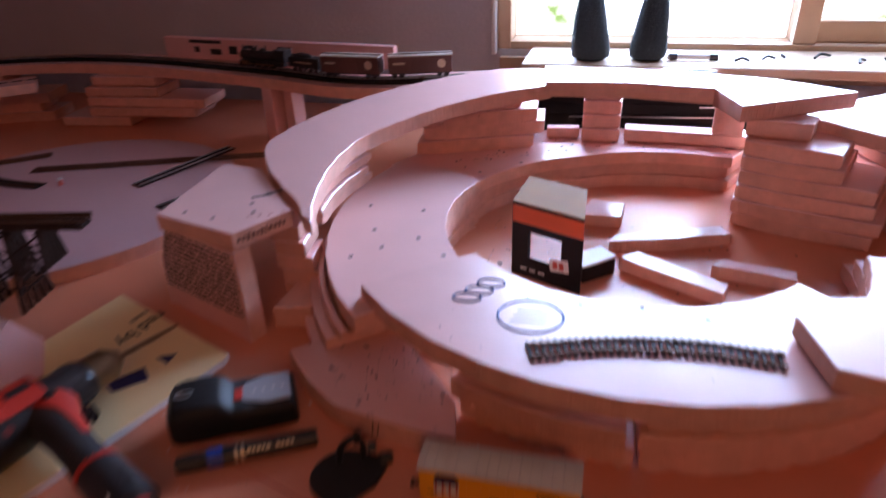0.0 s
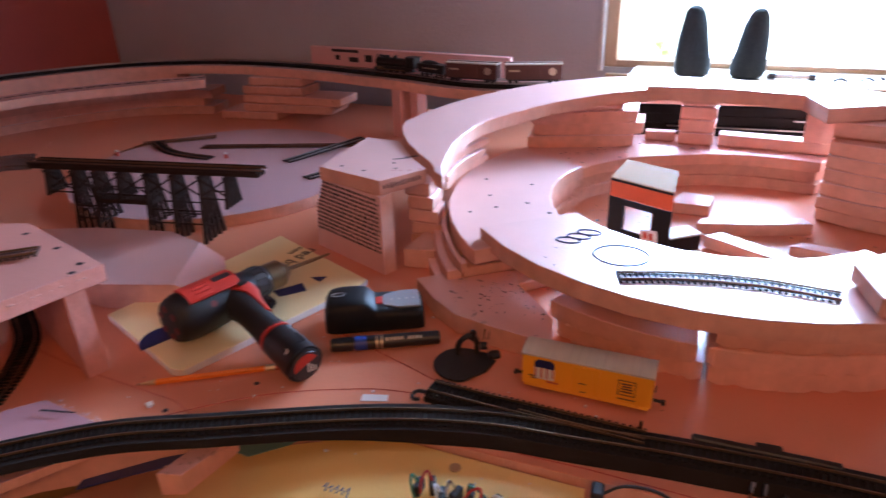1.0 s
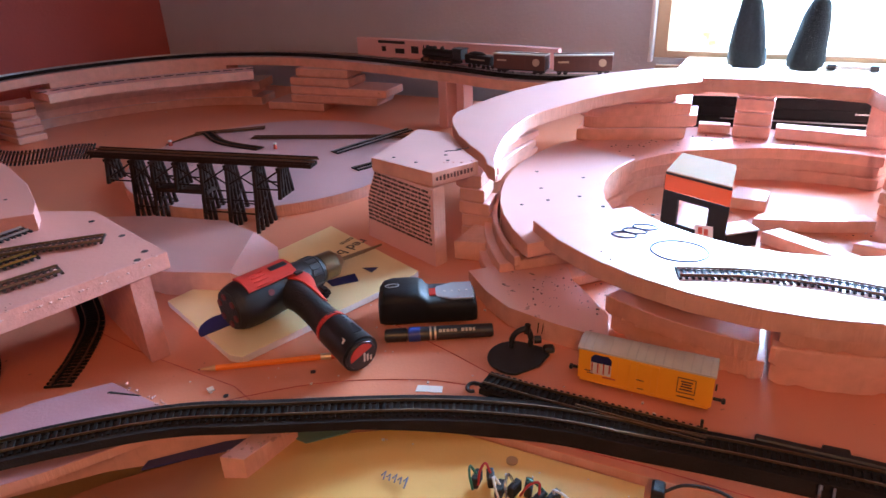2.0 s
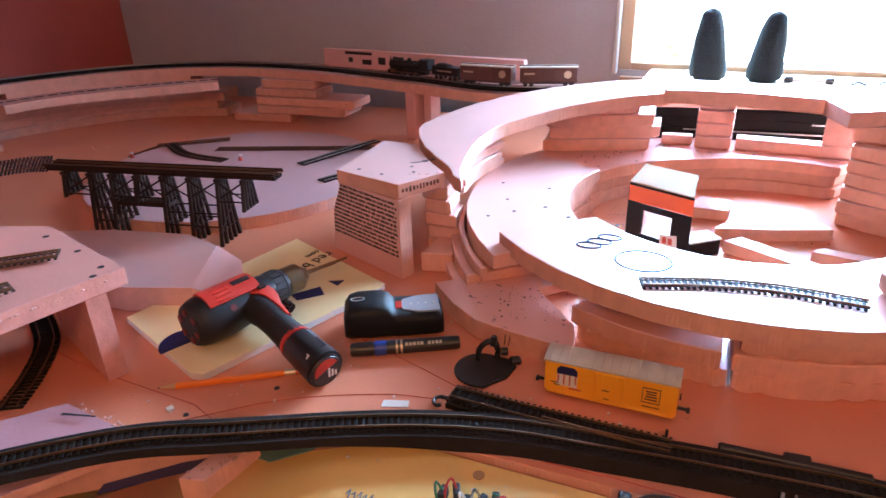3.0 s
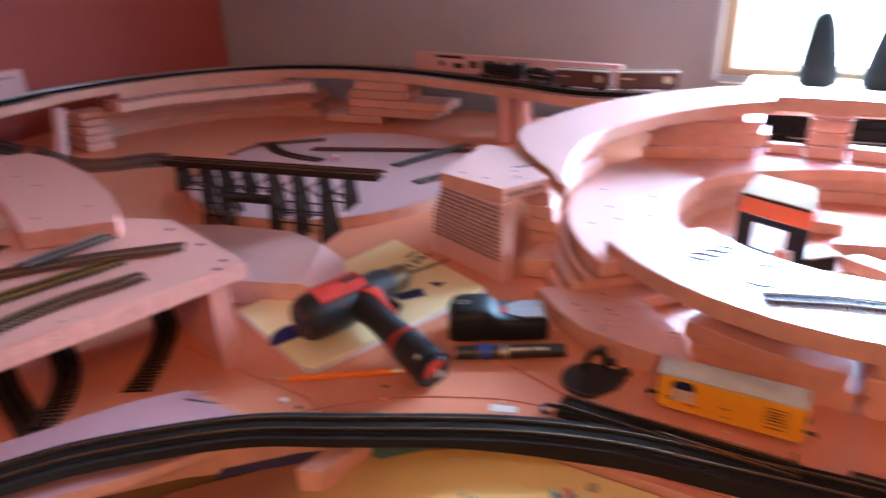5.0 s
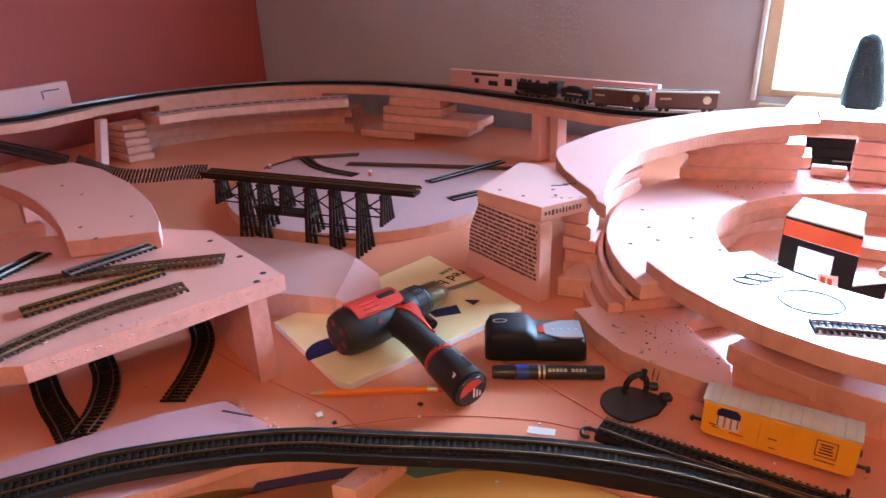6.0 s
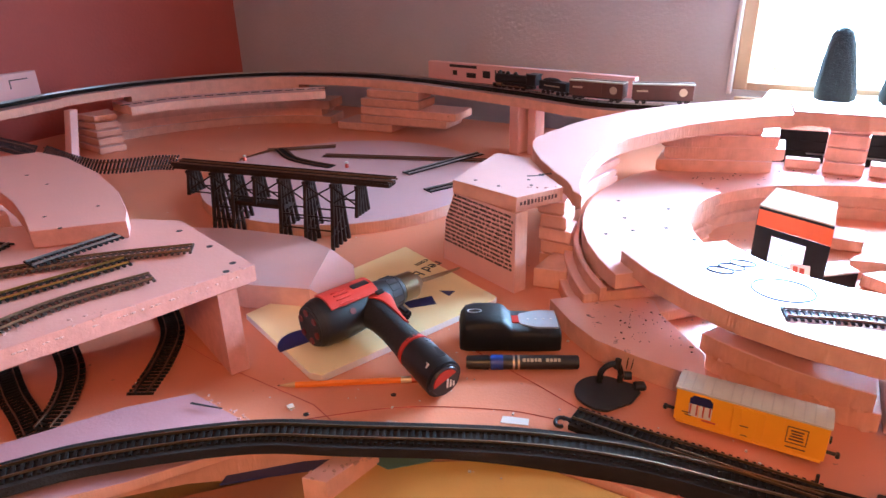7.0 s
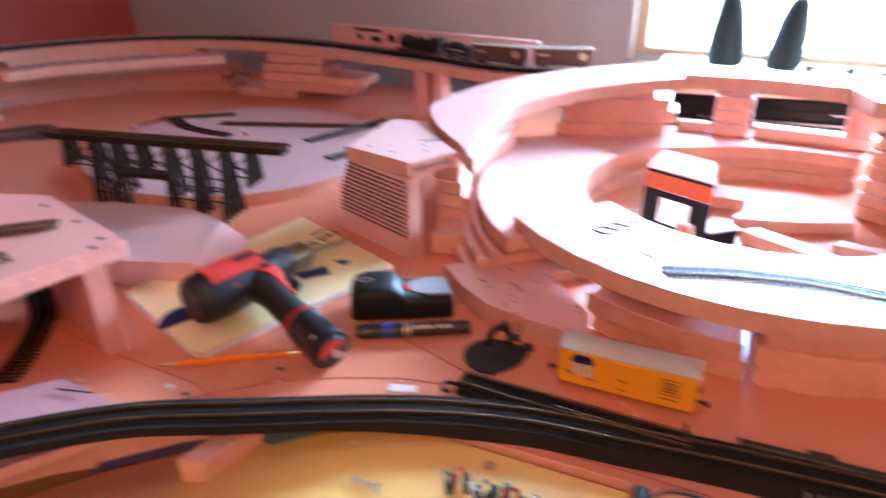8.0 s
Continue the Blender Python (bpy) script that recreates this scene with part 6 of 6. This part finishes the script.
bristle_tree(2.172, -0.125, 0.163, 0.044, -0.008, "dark conical bristle tree standing on the window sill")
bristle_tree(2.300, -0.115, 0.157, 0.042, 0.011, "dark leaning bristle tree standing on the window sill")
sp2 = thing("thread_spool", "pale plastic tube with two dark collars on the sill", "spool", WALL @ pose(2.345, -0.12, SILL + 0.0075))
part("tube", cyl((0, 0, 0), (0.105, 0, 0), 0.006, seg=14), white, sp2)
for x in (0.004, 0.092):
    part("collar", cyl((x, 0, 0), (x + 0.018, 0, 0), 0.0075, seg=14), gunmetal, sp2)
for i, (x, w) in enumerate(((2.49, 0.03), (2.55, 0.03), (2.66, 0.05), (2.74, 0.035), (2.80, 0.02), (2.60, 0.015))):
    o = thing("sill_trinket", "small dark odd part lying on the window sill", "small part", WALL @ pose(x, -0.13 + 0.02 * (i % 3), SILL, 0, 0, 20 * i), group="sill parts")
    part("piece", tube(spline([(0, 0, 0.003), (w * 0.5, 0.006, 0.008), (w, 0, 0.003)], 4), 0.003, 6), gunmetal if i % 2 else rubber, o)

# ---- torn white foam bits on cut edges ----
def chips(name_label, p, q, n, spread, z):
    rg = random.Random(n)
    bm = bmesh.new()
    p, q = Vector(p), Vector(q)
    for i in range(n):
        o = p.lerp(q, rg.random()) + Vector((rg.gauss(0, spread), rg.gauss(0, spread), 0))
        s = rg.uniform(0.0007, 0.0022)
        ellipsoid(s * 1.5, s, s * 0.6, Matrix.Translation((o.x, o.y, z + s * 0.3)) @ Matrix.Rotation(rg.uniform(0, 3), 4, "Z"), bm, 6, 4)
    return tagged(part("foam_crumbs", bm, torn_foam), name_label, "crumbs", kind="stuff")


chips("torn white foam bits along the platform edge", (-0.532, 0.495, 0), (-0.60, 0.30, 0), 16, 0.0025, 0.1395)
chips("torn pink foam flakes along the platform edge", (-0.531, 0.494, 0), (-0.576, 0.374, 0), 24, 0.0006, 0.1310)
chips("torn pink foam flakes along the platform side", (-0.577, 0.372, 0), (-0.627, 0.238, 0), 26, 0.0006, 0.1310)
chips("torn pink foam bits along the platform side", (-0.577, 0.374, 0), (-0.70, 0.19, 0), 18, 0.0025, 0.1395)
chips("torn white foam bits on the pillar cap", (-0.36, 0.845, 0), (-0.26, 0.885, 0), 10, 0.003, 0.1550)
chips("torn white foam bits on the slab corner", (-0.455, 0.386, 0), (-0.53, 0.397, 0), 16, 0.002, 0.0172)
chips("torn white foam bits on the upright block", (-0.35, 0.36, 0), (-0.315, 0.415, 0), 24, 0.005, -0.0022)
chips("white foam crumbs inside the ring", (0.0, 1.1, 0), (0.3, 1.15, 0), 40, 0.05, 0.0002)
chips("white foam crumbs on the board behind the trestle", (-1.5, 1.2, 0), (-1.2, 1.5, 0), 40, 0.06, 0.0002)
